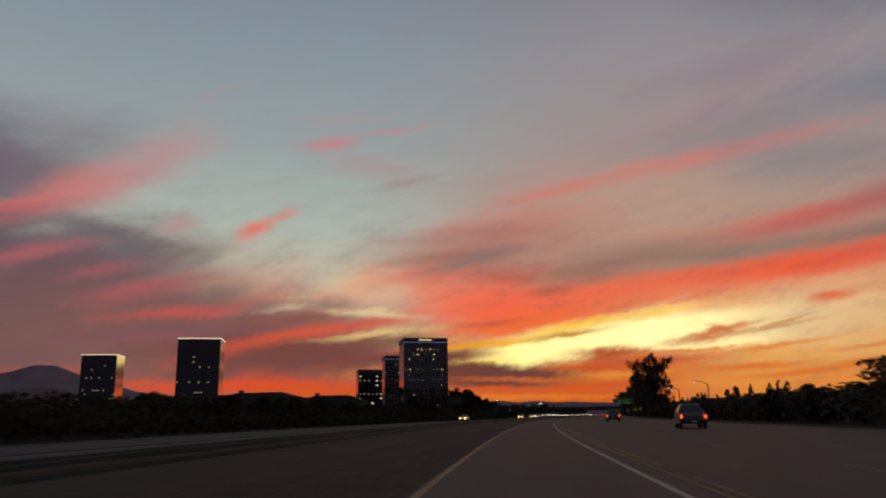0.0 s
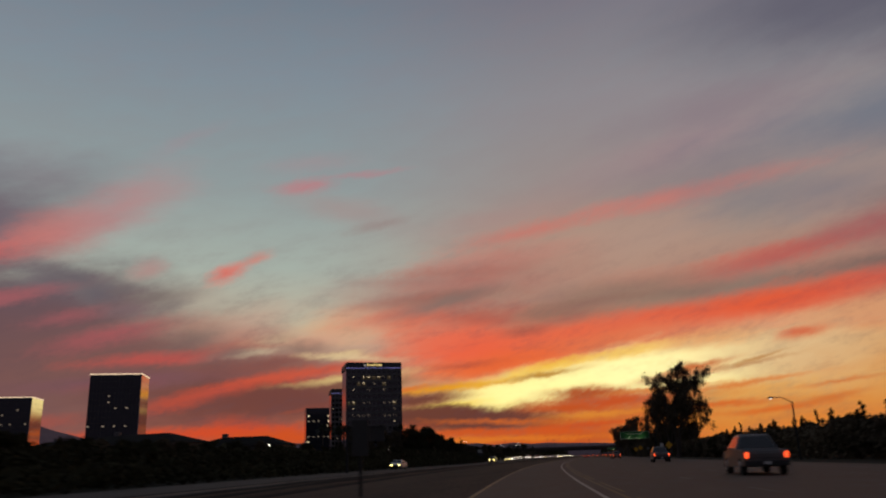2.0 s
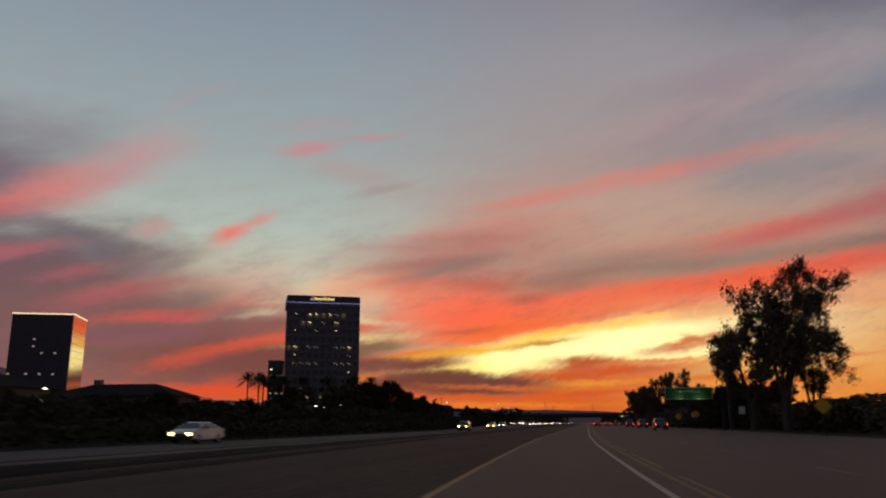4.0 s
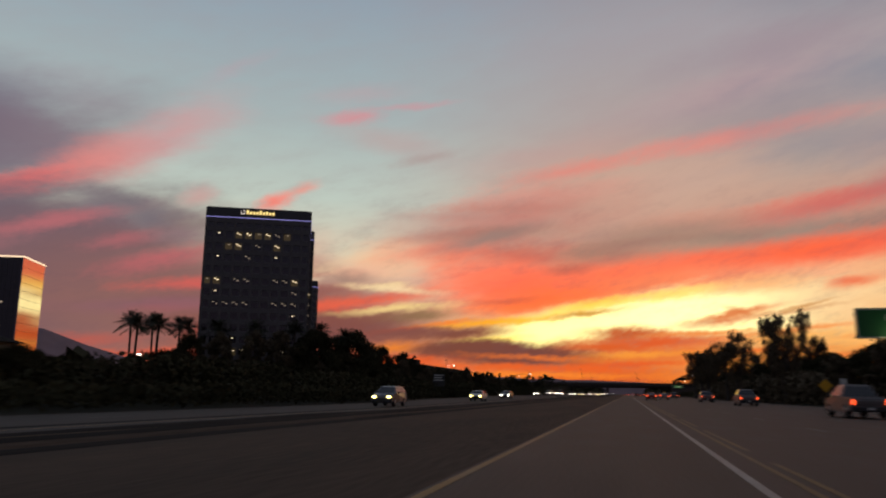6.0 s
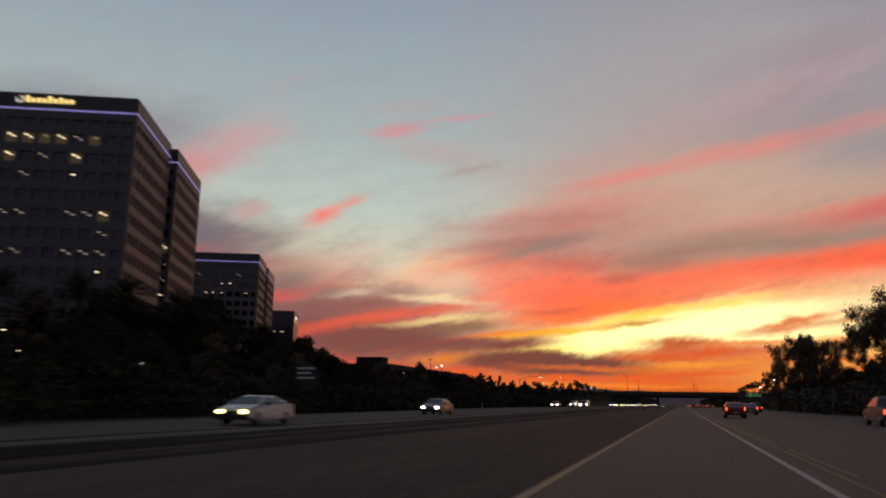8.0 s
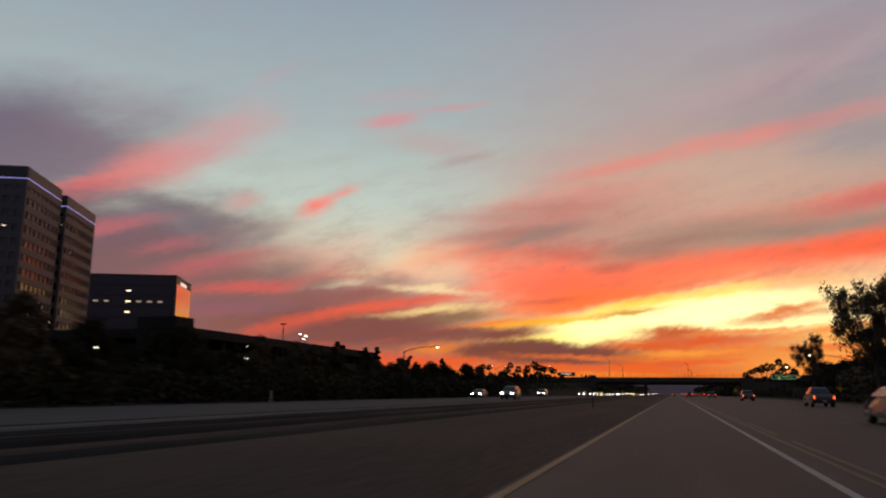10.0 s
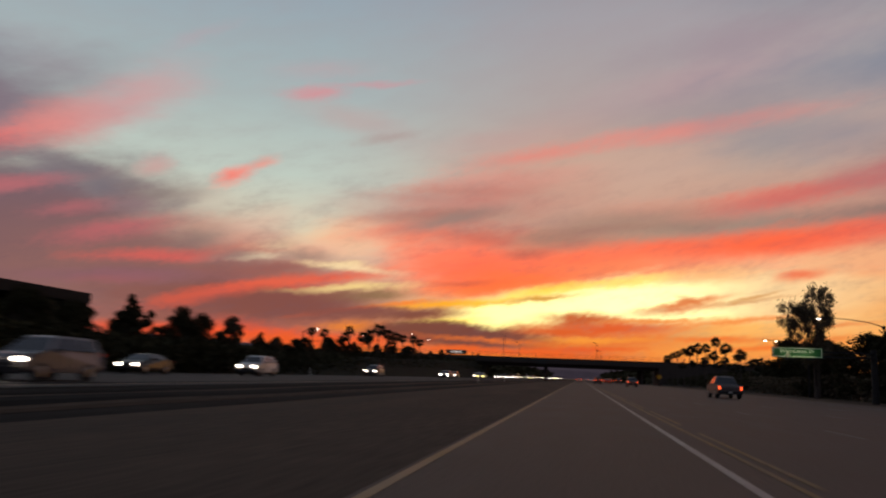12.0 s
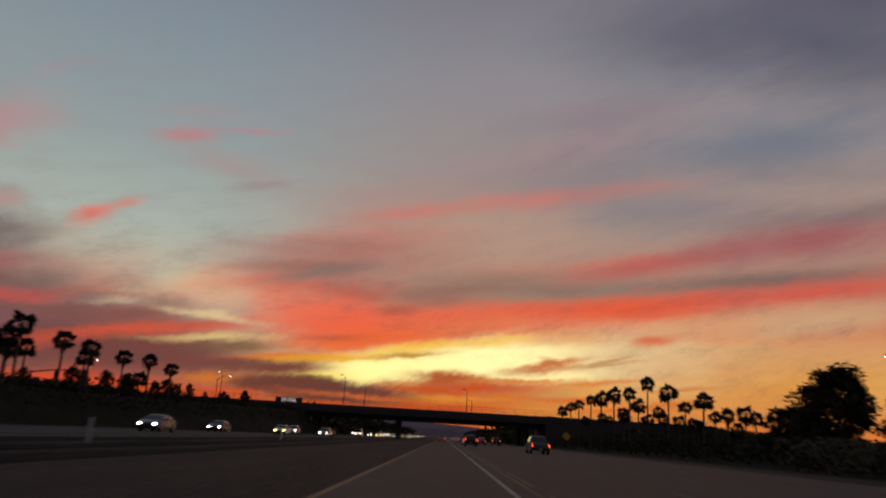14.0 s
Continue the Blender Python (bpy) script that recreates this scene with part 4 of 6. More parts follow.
def bank(name, side, x0, x1, y0, y1, label, steps=30, cols=14):
    """An earth bank that climbs towards the overpass."""
    verts, faces = [], []
    for i in range(steps + 1):
        for j in range(cols + 1):
            y = y0 + (y1 - y0) * i / steps
            x = x0 + (x1 - x0) * (j / cols) ** 1.8
            up = bank_height(side, x, y)
            verts.append((bend(y) + x, y, -0.08 + max(0, up + (0.35 * noise.noise((x * 0.08, y * 0.08, 0)) if up > 0.5 else 0))))
    for i in range(steps):
        for j in range(cols):
            n = i * (cols + 1) + j
            faces.append((n, n + 1, n + cols + 2, n + cols + 1))
    tagged(new(name, from_lists(name, verts, faces, GROUND)), label, "bank", kind="structure")


bank("bank_west", -1, -33.9, -150.0, 530.0, 735.5, "dark scrubby bank that climbs to the overpass")
bank("bank_east", 1, 27.0, 110.0, 560.0, 735.5, "dark scrubby bank beside the exit ramp")


# ---- trees and palms ----
def leaf_cloud(rnd, blobs, per, size, flat=0.75):
    """Leaves as small folded quads scattered in blobs (x, y, z, radius)."""
    verts, faces = [], []
    for bx, by, bz, br in blobs:
        for _ in range(per):
            d = Vector((rnd.gauss(0, 1), rnd.gauss(0, 1), rnd.gauss(0, 1))).normalized() * br * rnd.random() ** 0.45
            c = Vector((bx, by, bz)) + Vector((d.x, d.y, d.z * flat))
            a = Vector((rnd.gauss(0, 1), rnd.gauss(0, 1), rnd.gauss(0, 0.6))).normalized()
            b = a.cross(Vector((rnd.gauss(0, 1), rnd.gauss(0, 1), rnd.gauss(0, 1)))).normalized()
            s = size * rnd.uniform(0.6, 1.3)
            n = len(verts)
            verts += [tuple(c - a * s), tuple(c + b * s * 0.42), tuple(c + a * s), tuple(c - b * s * 0.42)]
            faces.append((n, n + 1, n + 2, n + 3))
    return verts, faces


def make_tree(name, seed, height, spread, trunk_r, clear, clumps, per, size, leaf, label, category="tree", tall=False):
    """A tapered trunk with limbs that end in leaf clumps; the crown has gaps and an uneven outline."""
    rnd = random.Random(seed)
    root = empty(name)
    bm = bmesh.new()
    lean = rnd.uniform(-0.04, 0.04) * height
    pts = [(lean * s * s, 0.3 * math.sin(s * 3 + seed), height * 0.86 * s) for s in (0, 0.15, 0.35, 0.6, 0.85, 1)]
    bm_tube(bm, pts, [trunk_r * k for k in (1.25, 1, 0.85, 0.6, 0.35, 0.12)])
    blobs = []
    for i in range(clumps):
        s = clear + (1 - clear) * ((i + rnd.random()) / clumps) ** 0.9
        z = height * s
        wide = spread * (math.sin(math.pi * min(1, 0.22 + 0.72 * (s - clear) / (1 - clear))) if not tall else (0.55 + 0.45 * math.sin(7 * s + seed)))
        a = rnd.random() * math.tau
        r = wide * rnd.uniform(0.25, 1.0)
        tip = (lean * s * s + r * math.cos(a), r * math.sin(a), z)
        if i % 2 == 0:
            z0 = max(height * clear * 0.8, z - r * 0.9)
            k = min(z0 / (height * 0.86), 1)
            bm_tube(bm, [(lean * k * k, 0, z0), (tip[0] * 0.5, tip[1] * 0.5, (z0 + z) / 2 + 0.2), tip], [trunk_r * 0.4 * (1.1 - s * 0.7), trunk_r * 0.24, 0.03], 5)
        blobs.append((*tip, spread * rnd.uniform(0.16, 0.34)))
    part("trunk", bm, BARK, root)
    v, f = leaf_cloud(rnd, blobs, per, size)
    crown = new("crown", from_lists("crown", v, f, leaf))
    crown.parent = root
    return tagged(root, label, category)


def make_eucalyptus(name, seed, height, spread, stems, label, leaf, per=100):
    """Several leaning stems that fork into limbs; hanging leaf tufts with gaps between them."""
    rnd = random.Random(seed)
    root = empty(name)
    bm = bmesh.new()
    verts, faces = [], []
    tufts = []
    turn = rnd.random() * math.tau
    for k in range(stems):
        a = turn + k * math.tau / stems + rnd.uniform(-0.4, 0.4)
        out = spread * rnd.uniform(0.25, 0.5) if stems > 1 else spread * 0.06
        top = height * rnd.uniform(0.74, 0.93)
        if k == 0:
            top = height * 0.93
        line = [(out * q ** 1.5 * math.cos(a) + 0.3 * math.sin(q * 5 + k), out * q ** 1.5 * math.sin(a) + 0.3 * math.sin(q * 4 + k * 2), top * q) for q in (0, 0.12, 0.3, 0.5, 0.7, 0.88, 1)]
        r = 0.028 * height * (0.55 if stems > 1 else 0.8)
        bm_tube(bm, line, [r * w for w in (1.3, 1.0, 0.85, 0.65, 0.45, 0.25, 0.1)], 7)
        for i in range(15):
            q = 0.42 + 0.58 * (i + rnd.random()) / 15
            j = min(int(q * 6), 5)
            base = Vector(line[j]).lerp(Vector(line[j + 1]), min(1.0, q * 6 - j))
            b = a + rnd.gauss(0, 1.1) if stems > 1 else rnd.random() * math.tau
            reach = spread * rnd.uniform(0.25, 0.62) * (1.1 - 0.9 * abs(q - 0.72))
            tip = base + Vector((math.cos(b) * reach, math.sin(b) * reach, reach * rnd.uniform(0.25, 0.8)))
            tip.z = min(tip.z, height)
            mid = base.lerp(tip, 0.5) + Vector((0, 0, 0.12 * reach))
            bm_tube(bm, [tuple(base), tuple(mid), tuple(tip)], [r * 0.42 * (1.15 - q * 0.8), r * 0.22, 0.02], 5)
            for g in range(3):
                p = mid.lerp(tip, rnd.uniform(0.15, 1.12)) + Vector((rnd.gauss(0, 0.5), rnd.gauss(0, 0.5), rnd.gauss(0, 0.4)))
                tufts.append((p, rnd.uniform(0.42, 0.8) * height / 14))
    for p, rad in tufts:
        for _ in range(per):
            d = Vector((rnd.gauss(0, 0.5), rnd.gauss(0, 0.5), rnd.gauss(-0.15, 0.6))) * rad
            c = p + d
            hang = Vector((rnd.gauss(0, 0.55), rnd.gauss(0, 0.55), -1)).normalized()
            wide = hang.cross(Vector((rnd.gauss(0, 1), rnd.gauss(0, 1), rnd.gauss(0, 1)))).normalized()
            ln = rnd.uniform(0.13, 0.24) * height / 14
            n = len(verts)
            verts += [tuple(c - hang * ln), tuple(c + wide * ln * 0.3), tuple(c + hang * ln), tuple(c - wide * ln * 0.3)]
            faces.append((n, n + 1, n + 2, n + 3))
    part("trunk", bm, BARK, root)
    crown = new("crown", from_lists("crown", verts, faces, leaf))
    crown.parent = root
    return tagged(root, label, "tree")


def make_palm(name, seed, height, label, crown_r, feather=False, skirt=True):
    """A palm with a slim trunk: arching feather fronds, or stalked fans of pointed segments."""
    rnd = random.Random(seed)
    root = empty(name)
    bm = bmesh.new()
    lean = rnd.uniform(-0.03, 0.03) * height
    r = 0.2 if feather else 0.15
    bm_tube(bm, [(lean * q * q, 0, height * q) for q in (0, 0.08, 0.5, 0.92, 1)], [r * 1.5, r * 1.15, r, r * 0.95, r * 1.3])
    part("trunk", bm, BARK, root)
    verts, faces = [], []
    top = Vector((lean, 0, height))
    for i in range(64 if feather else 36):
        a = i * 2.39996 + rnd.uniform(-0.2, 0.2)
        up = math.asin(rnd.uniform(-0.30 if feather else -0.72, 0.98))
        d = Vector((math.cos(a) * math.cos(up), math.sin(a) * math.cos(up), math.sin(up)))
        side = Vector((-math.sin(a), math.cos(a), 0))
        reach = crown_r * rnd.uniform(0.82, 1.12)
        if feather:
            steps = 11
            pts = [top + d * reach * q - Vector((0, 0, reach * 0.34 * q * q)) for q in np.linspace(0.08, 1, steps)]
            for k in range(steps - 1):
                p, q = pts[k], pts[k + 1]
                ln = reach * 0.22 * (1.05 - abs(k / steps - 0.45))
                for sg in (-1, 1):
                    n = len(verts)
                    out_ = side * sg * ln + (q - p) * 0.8 - Vector((0, 0, ln * 0.35))
                    verts += [tuple(p), tuple(p + (q - p) * 0.55), tuple(p + out_)]
                    faces.append((n, n + 1, n + 2))
        else:
            hub = top + d * reach * 0.46
            over = side.cross(d).normalized()
            tilt = rnd.uniform(-0.9, 0.9)
            wide = side * math.cos(tilt) + over * math.sin(tilt)
            n = len(verts)
            verts += [tuple(top + wide * 0.03), tuple(top - wide * 0.03), tuple(hub - wide * 0.02), tuple(hub + wide * 0.02)]
            faces.append((n, n + 1, n + 2, n + 3))
            blades = 11
            for k in range(blades):
                th = (k / (blades - 1) - 0.5) * 2.9
                ray = d * math.cos(th) + wide * math.sin(th)
                across = (wide * math.cos(th) - d * math.sin(th)) * reach * 0.045
                tip = hub + ray * reach * (0.60 - 0.08 * abs(th)) - Vector((0, 0, 0.10 * reach))
                mid = hub + ray * reach * 0.3
                n = len(verts)
                verts += [tuple(hub), tuple(mid + across), tuple(tip), tuple(mid - across)]
                faces.append((n, n + 1, n + 2, n + 3))
    crown = new("crown", from_lists("crown", verts, faces, FROND))
    crown.parent = root
    if skirt:
        v2, f2 = [], []
        for i in range(36):
            a = rnd.random() * math.tau
            z = height - rnd.uniform(0.1, 0.9)
            c = Vector((lean + math.cos(a) * 0.16, math.sin(a) * 0.16, z))
            o = Vector((math.cos(a) * 0.32, math.sin(a) * 0.32, -0.75)) * rnd.uniform(0.6, 1.2)
            w = Vector((-math.sin(a), math.cos(a), 0)) * 0.13
            n = len(v2)
            v2 += [tuple(c - w), tuple(c + w), tuple(c + o + w * 0.4), tuple(c + o - w * 0.4)]
            f2.append((n, n + 1, n + 2, n + 3))
        sk = new("skirt", from_lists("skirt", v2, f2, FROND_DEAD))
        sk.parent = root
        tagged(sk, "hanging dry fronds")
    return tagged(root, label, "palm tree")


def plant(ob, x, y, z=-0.08, scale=1.0, turn=0.0, wide=None):
    w = wide or scale
    return copy_thing(ob, pose(x, y, z, 0, 0, turn) @ Matrix.Diagonal((w, w, scale, 1)))


def put_away(ob):
    for o in (*ob.children_recursive, ob):
        bpy.data.objects.remove(o)


# eucalyptus, one by one along the right verge
EUC_LABEL = "tall ragged eucalyptus, dark against the sunset"
euc = [make_eucalyptus("eucalyptus_tree", 11, 14.0, 5.6, 4, EUC_LABEL, LEAF_VEILED),
       make_eucalyptus("eucalyptus_tree", 23, 14.0, 5.2, 3, EUC_LABEL, LEAF_VEILED),
       make_eucalyptus("eucalyptus_tree", 37, 14.0, 4.2, 1, EUC_LABEL, LEAF_VEILED, 150)]
for ob in euc:
    ob["group"] = "eucalyptus along the verge"
plant(euc[0], 24.6, 245.5, scale=1.30, turn=110, wide=1.2)
plant(euc[2], 24.2, 279.5, scale=0.98, turn=70, wide=1.0)
plant(euc[1], 28.2, 247.5, scale=1.0, turn=140, wide=0.95)
plant(euc[1], 25.0, 268.0, scale=1.16, turn=15, wide=1.2)
plant(euc[0], 23.2, 349.4, scale=0.96, turn=200, wide=0.72)
plant(euc[1], 22.4, 392.0, scale=0.96, turn=90, wide=1.0)
plant(euc[0], 19.6, 424.0, scale=0.8, turn=310, wide=0.72)
plant(euc[2], 21.5, 404.0, scale=0.8, turn=45, wide=1.0)
plant(euc[0], 22.8, 474.0, scale=1.04, turn=120, wide=1.1)
plant(euc[1], 26.4, 481.0, scale=0.95, turn=250, wide=0.9)
plant(euc[1], 26.6, 542.7, scale=0.89, turn=70, wide=0.74)
plant(euc[1], 33.0, 428.0, scale=0.9, turn=10)
plant(euc[0], 31.0, 372.0, scale=0.8, turn=33)
for ob in euc:
    put_away(ob)

# rounded verge trees and tall shrubs
bush = [make_tree("verge_tree", 5, 7.0, 3.0, 0.22, 0.06, 60, 150, 0.17, LEAF, "dense dark verge tree"),
        make_tree("verge_tree", 8, 7.0, 3.4, 0.22, 0.06, 64, 150, 0.17, LEAF, "dense dark verge tree"),
        make_tree("verge_tree", 15, 7.0, 2.3, 0.18, 0.08, 50, 150, 0.17, LEAF_VEILED, "dense verge tree with leaves paled as by haze")]
rnd = random.Random(77)
y = 24.0
while y < 545:                       # right verge
    s = rnd.uniform(0.48, 0.58) if y < 268 else rnd.uniform(0.8, 1.15)
    if y < 70:
        s = 0.95 - 0.4 * max(0.0, (y - 36) / 34)
    plant(rnd.choice(bush[:2] if y < 70 else bush[1:]), bend(y) + rnd.uniform(28, 32) + (1.5 if y > 300 else 0), y, scale=s, turn=rnd.uniform(0, 360), wide=s * (1.1 if y < 70 else 1.3))
    y += rnd.uniform(4.0, 6.0)
for x, yy_, s in ((31.0, 552, 0.95), (32.0, 555, 0.85), (30.5, 557, 0.7), (34.5, 566, 1.1), (33.2, 562, 0.8), (36.3, 593, 1.32), (39.5, 604, 1.2), (43.0, 618, 1.0), (46.0, 596, 1.1), (24.6, 305, 0.9), (24.4, 322, 0.8),
                  (25.5, 360, 1.0), (24.8, 378, 0.95), (25.4, 412, 1.0), (27.0, 445, 1.05), (28.0, 487, 1.0), (30.0, 505, 1.1), (30.0, 528, 1.0)):
    plant(rnd.choice(bush), x, yy_, scale=s, turn=rnd.uniform(0, 360), wide=s * 1.15)
y = 70.0
while y < 700:                       # left verge, a thick double row
    for x in (-39.5, -45.0):
        if 585 < y and x > -42:
            continue
        s = rnd.uniform(0.45, 0.62) if y < 330 else rnd.uniform(0.62, 0.98)
        if 470 < y < 575:
            s = rnd.uniform(0.70, 0.90) if y < 530 else rnd.uniform(0.42, 0.58)
        if y > 575:
            s = rnd.uniform(0.3, 0.5)
        plant(rnd.choice(bush), bend(y) + x + rnd.uniform(-1.5, 1.5), y + rnd.uniform(-2, 2), z=-0.12 + bank_height(-1, x, y), scale=s, turn=rnd.uniform(0, 360), wide=s * (1.2 if y < 330 else 0.95))
    y += rnd.uniform(4.0, 7.5)
for x, yy_, s in ((-58, 384, 1.9), (-56, 378, 1.75), (-61, 371, 1.75), (-66, 366, 1.7), (-70, 361, 1.65), (-75, 358, 1.6), (-79, 354, 1.5), (-54, 392, 1.5), (-84, 352, 1.1), (-51, 405, 1.2), (-95, 345, 1.0), (-48, 420, 1.0), (-51, 398, 1.35), (-64, 378, 1.8)):
    plant(rnd.choice(bush), x, yy_, scale=s, turn=rnd.uniform(0, 360), wide=s * 1.05)
for ob in bush:
    put_away(ob)

# small conifers that stick out of the left row
spire = [make_tree("young_pine", 41, 9.0, 1.7, 0.16, 0.15, 26, 90, 0.26, LEAF, "slim dark young pine", tall=True),
         make_tree("young_pine", 43, 9.0, 1.4, 0.16, 0.15, 24, 90, 0.26, LEAF, "slim dark young pine", tall=True)]
for x, yy_, s in ((-43, 470, 0.86), (-41, 478, 0.8), (-44, 481, 0.84), (-41, 492, 0.74), (-43, 503, 0.7), (-42, 515, 0.82), (-43, 520, 0.7), (-42, 536, 0.74), (-43, 548, 0.62),
                  (-42, 560, 0.6), (-44, 382, 0.92), (-42, 398, 0.7), (-43, 410, 0.7), (-42, 432, 0.74), (-43, 452, 0.6), (-44, 424, 0.68), (-42, 443, 0.64), (-43, 526, 0.6), (-42, 509, 0.62), (-44, 486, 0.7), (-41, 466, 0.62)):
    plant(rnd.choice(spire), bend(yy_) + x, yy_, scale=s, turn=rnd.uniform(0, 360))
for i in range(34):                  # a loose row of tips above the right hedge
    yy_ = 92 + i * 3.7 + rnd.uniform(-1.5, 1.5)
    plant(rnd.choice(spire), bend(yy_) + rnd.uniform(28, 31), yy_, scale=rnd.uniform(0.46, 0.57), turn=rnd.uniform(0, 360), wide=rnd.uniform(0.28, 0.42))
for ob in spire:
    put_away(ob)

# date palms before the first tower
date = [make_palm("date_palm", 3, 11.0, "date palm with wide arching fronds beside the tower", 3.0, True, False),
        make_palm("date_palm", 6, 11.0, "date palm with wide arching fronds beside the tower", 2.8, True, False)]
for x, yy_, h in ((-90.6, 352, 13.4), (-90.0, 358, 13.6), (-87.9, 364, 13.8), (-81, 340, 11.8), (-81, 346, 12.2), (-57.4, 377.7, 12.2), (-61.5, 374, 13.2), (-66, 371, 13.2),
                  (-72, 366, 13.0), (-78, 362, 13.0), (-83, 359, 12.8)):
    plant(rnd.choice(date), x, yy_, scale=h / 11, turn=rnd.uniform(0, 360), wide=rnd.uniform(1.0, 1.2))
for ob in date:
    put_away(ob)

# fan palms by the overpass
FAN_LABEL = "slender fan palm silhouetted by the overpass"
fan = {h: [make_palm("fan_palm", 20 + k * 7 + h, float(h), FAN_LABEL, 1.85 - 0.12 * k, False, k < 2) for k in range(3)] for h in (3, 5, 7, 10)}


def plant_fan(x, y, foot, top, size=1.0):
    """A fan palm whose crown reaches to the height top."""
    tall = top - foot - 1.35 * size
    h = min(fan, key=lambda v: abs(v * size - tall))
    k = tall / h
    plant(rnd.choice(fan[h]), x, y, z=foot, scale=k, turn=rnd.uniform(0, 360), wide=size * rnd.uniform(0.92, 1.08))


for x, yy_, top in ((-37.3, 626.8, 8.9), (-38.0, 618.0, 7.0), (-36.9, 617.8, 9.2), (-38.2, 613.0, 9.1), (-36.8, 601.2, 9.0), (-38.6, 604.0, 8.2), (-37.6, 596.9, 9.2), (-37.1, 588.1, 9.6), (-39.5, 590.5, 8.6), (-40.5, 592.5, 7.9),
                    (-44.4, 602.7, 8.8), (-46.0, 598.7, 9.9), (-47.5, 600.0, 8.6), (-54.7, 608.2, 9.6), (-55.0, 601.2, 9.5)):
    foot = bank_height(-1, x, yy_) - 0.25
    plant_fan(x, yy_, foot, top, 0.72)
for x, yy_, top in ((26.9, 698, 9.2), (27.9, 693, 9.8), (28.9, 688, 10.1), (28.8, 674, 10.4), (29.8, 669, 10.6), (30.9, 663, 11.0), (32.1, 656, 10.8), (33.5, 667, 8.2), (33.1, 648, 12.0), (34.6, 660, 9.2), (33.9, 639, 10.2), (35.7, 651, 7.6), (36.7, 640, 8.2), (34.2, 624, 8.3), (36.7, 636, 5.5), (36.8, 627, 6.3), (36.6, 622, 6.2), (36.2, 615, 6.2), (35.8, 611, 5.6), (34.5, 603, 4.9),
                    (30.6, 690, 6.8), (31.4, 676, 7.2), (31.0, 668, 6.6), (32.6, 662, 7.0), (34.2, 652, 6.4), (34.9, 645, 6.2), (35.8, 640, 5.8), (35.4, 630, 5.0), (36.4, 618, 4.4)):
    plant_fan(x, yy_, 0.0, top + 0.4, 0.84 if top > 8 else 0.68)
for ob in sum(fan.values(), []):
    put_away(ob)


def hedge(name, x0, x1, y0, y1, h0, h1, count, size, label, seed, zbase=None, leaf=None):
    """A belt of scrub too thick to count."""
    rnd = random.Random(seed)
    verts, faces = [], []
    for _ in range(count):
        y = rnd.uniform(y0, y1)
        x = rnd.uniform(x0, x1)
        top = h0 + (h1 - h0) * (0.5 + 0.5 * noise.noise((x * 0.15, y * 0.12, seed)))
        base = zbase(x, y) if zbase else -0.1
        c = Vector((bend(y) + x, y, base + top * rnd.random() ** 0.6))
        a = Vector((rnd.gauss(0, 1), rnd.gauss(0, 1), rnd.gauss(0, 0.7))).normalized()
        b = a.cross(Vector((rnd.gauss(0, 1), rnd.gauss(0, 1), rnd.gauss(0, 1)))).normalized()
        s = size * rnd.uniform(0.6, 1.3)
        n = len(verts)
        verts += [tuple(c - a * s), tuple(c + b * s * 0.5), tuple(c + a * s), tuple(c - b * s * 0.5)]
        faces.append((n, n + 1, n + 2, n + 3))
    tagged(new(name, from_lists(name, verts, faces, leaf or LEAF)), label, "shrubs", kind="stuff")


hedge("scrub_belt", -52, -36, 440, 545, 2.6, 4.4, 20000, 0.26, "tall dark scrub at the foot of the bank", 15)
hedge("scrub_belt", -50, -34.5, -20, 570, 1.6, 4.6, 90000, 0.26, "thick dark scrub along the oncoming lanes", 1)
hedge("scrub_belt", -36, -33, 310, 400, 0.5, 1.8, 9000, 0.24, "low dark scrub on the verge of the oncoming lanes", 14)
hedge("scrub_belt", -36, -27.0, -20, 330, 0.6, 2.2, 42000, 0.24, "low dark scrub on the verge of the oncoming lanes", 11)
# belts on the right use the leaf colour with veil painted in
hedge("scrub_belt", 27.0, 36, 15, 300, 2.8, 4.3, 60000, 0.24, "dense hedge beyond the verge, leaves paled as by haze", 2, None, LEAF_VEILED)
hedge("scrub_belt", 28.5, 38, 300, 590, 1.8, 3.6, 40000, 0.26, "dense scrub beyond the verge, leaves paled as by haze", 12, None, LEAF_VEILED)
hedge("scrub_belt", 26.5, 31, 12, 66, 3.8, 6.8, 16000, 0.24, "tall dense shrubs at the start of the hedge", 13, None, LEAF_VEILED)
hedge("scrub_belt", -150, -52, 150, 560, 2.5, 6.0, 9000, 1.3, "dark trees and scrub before the offices", 3)
hedge("scrub_belt", -120, -34, 770, 1500, 4.0, 11.0, 8000, 2.2, "far dark trees beyond the overpass", 4)
hedge("scrub_belt", 24, 120, 770, 1500, 4.0, 11.0, 8000, 2.2, "far dark trees beyond the overpass", 5)
hedge("scrub_belt", -75, -35.5, 545, 730, 0.5, 1.3, 26000, 0.26, "low scrub on the bank by the overpass", 6, lambda x, y: bank_height(-1, x, y))
hedge("scrub_belt", 29, 70, 600, 730, 1.0, 2.4, 18000, 0.34, "low scrub on the bank by the exit ramp", 7, lambda x, y: bank_height(1, x, y))
hedge("scrub_belt", 22.5, 29.5, 335, 500, 2.5, 6.0, 14000, 0.4, "thick dark shrubs under the eucalyptus", 9, None, LEAF_VEILED)
hedge("scrub_belt", -420, -150, 250, 620, 3.0, 9.0, 6000, 2.0, "far dark trees round the office towers", 8)


# ---- vehicles ----
def half_width(z, w, belt, roof):
    """Half width at height z: full to the belt line, narrower to the roof."""
    return w / 2 if z <= belt else w / 2 - (z - belt) / (roof - belt) * 0.17 * w


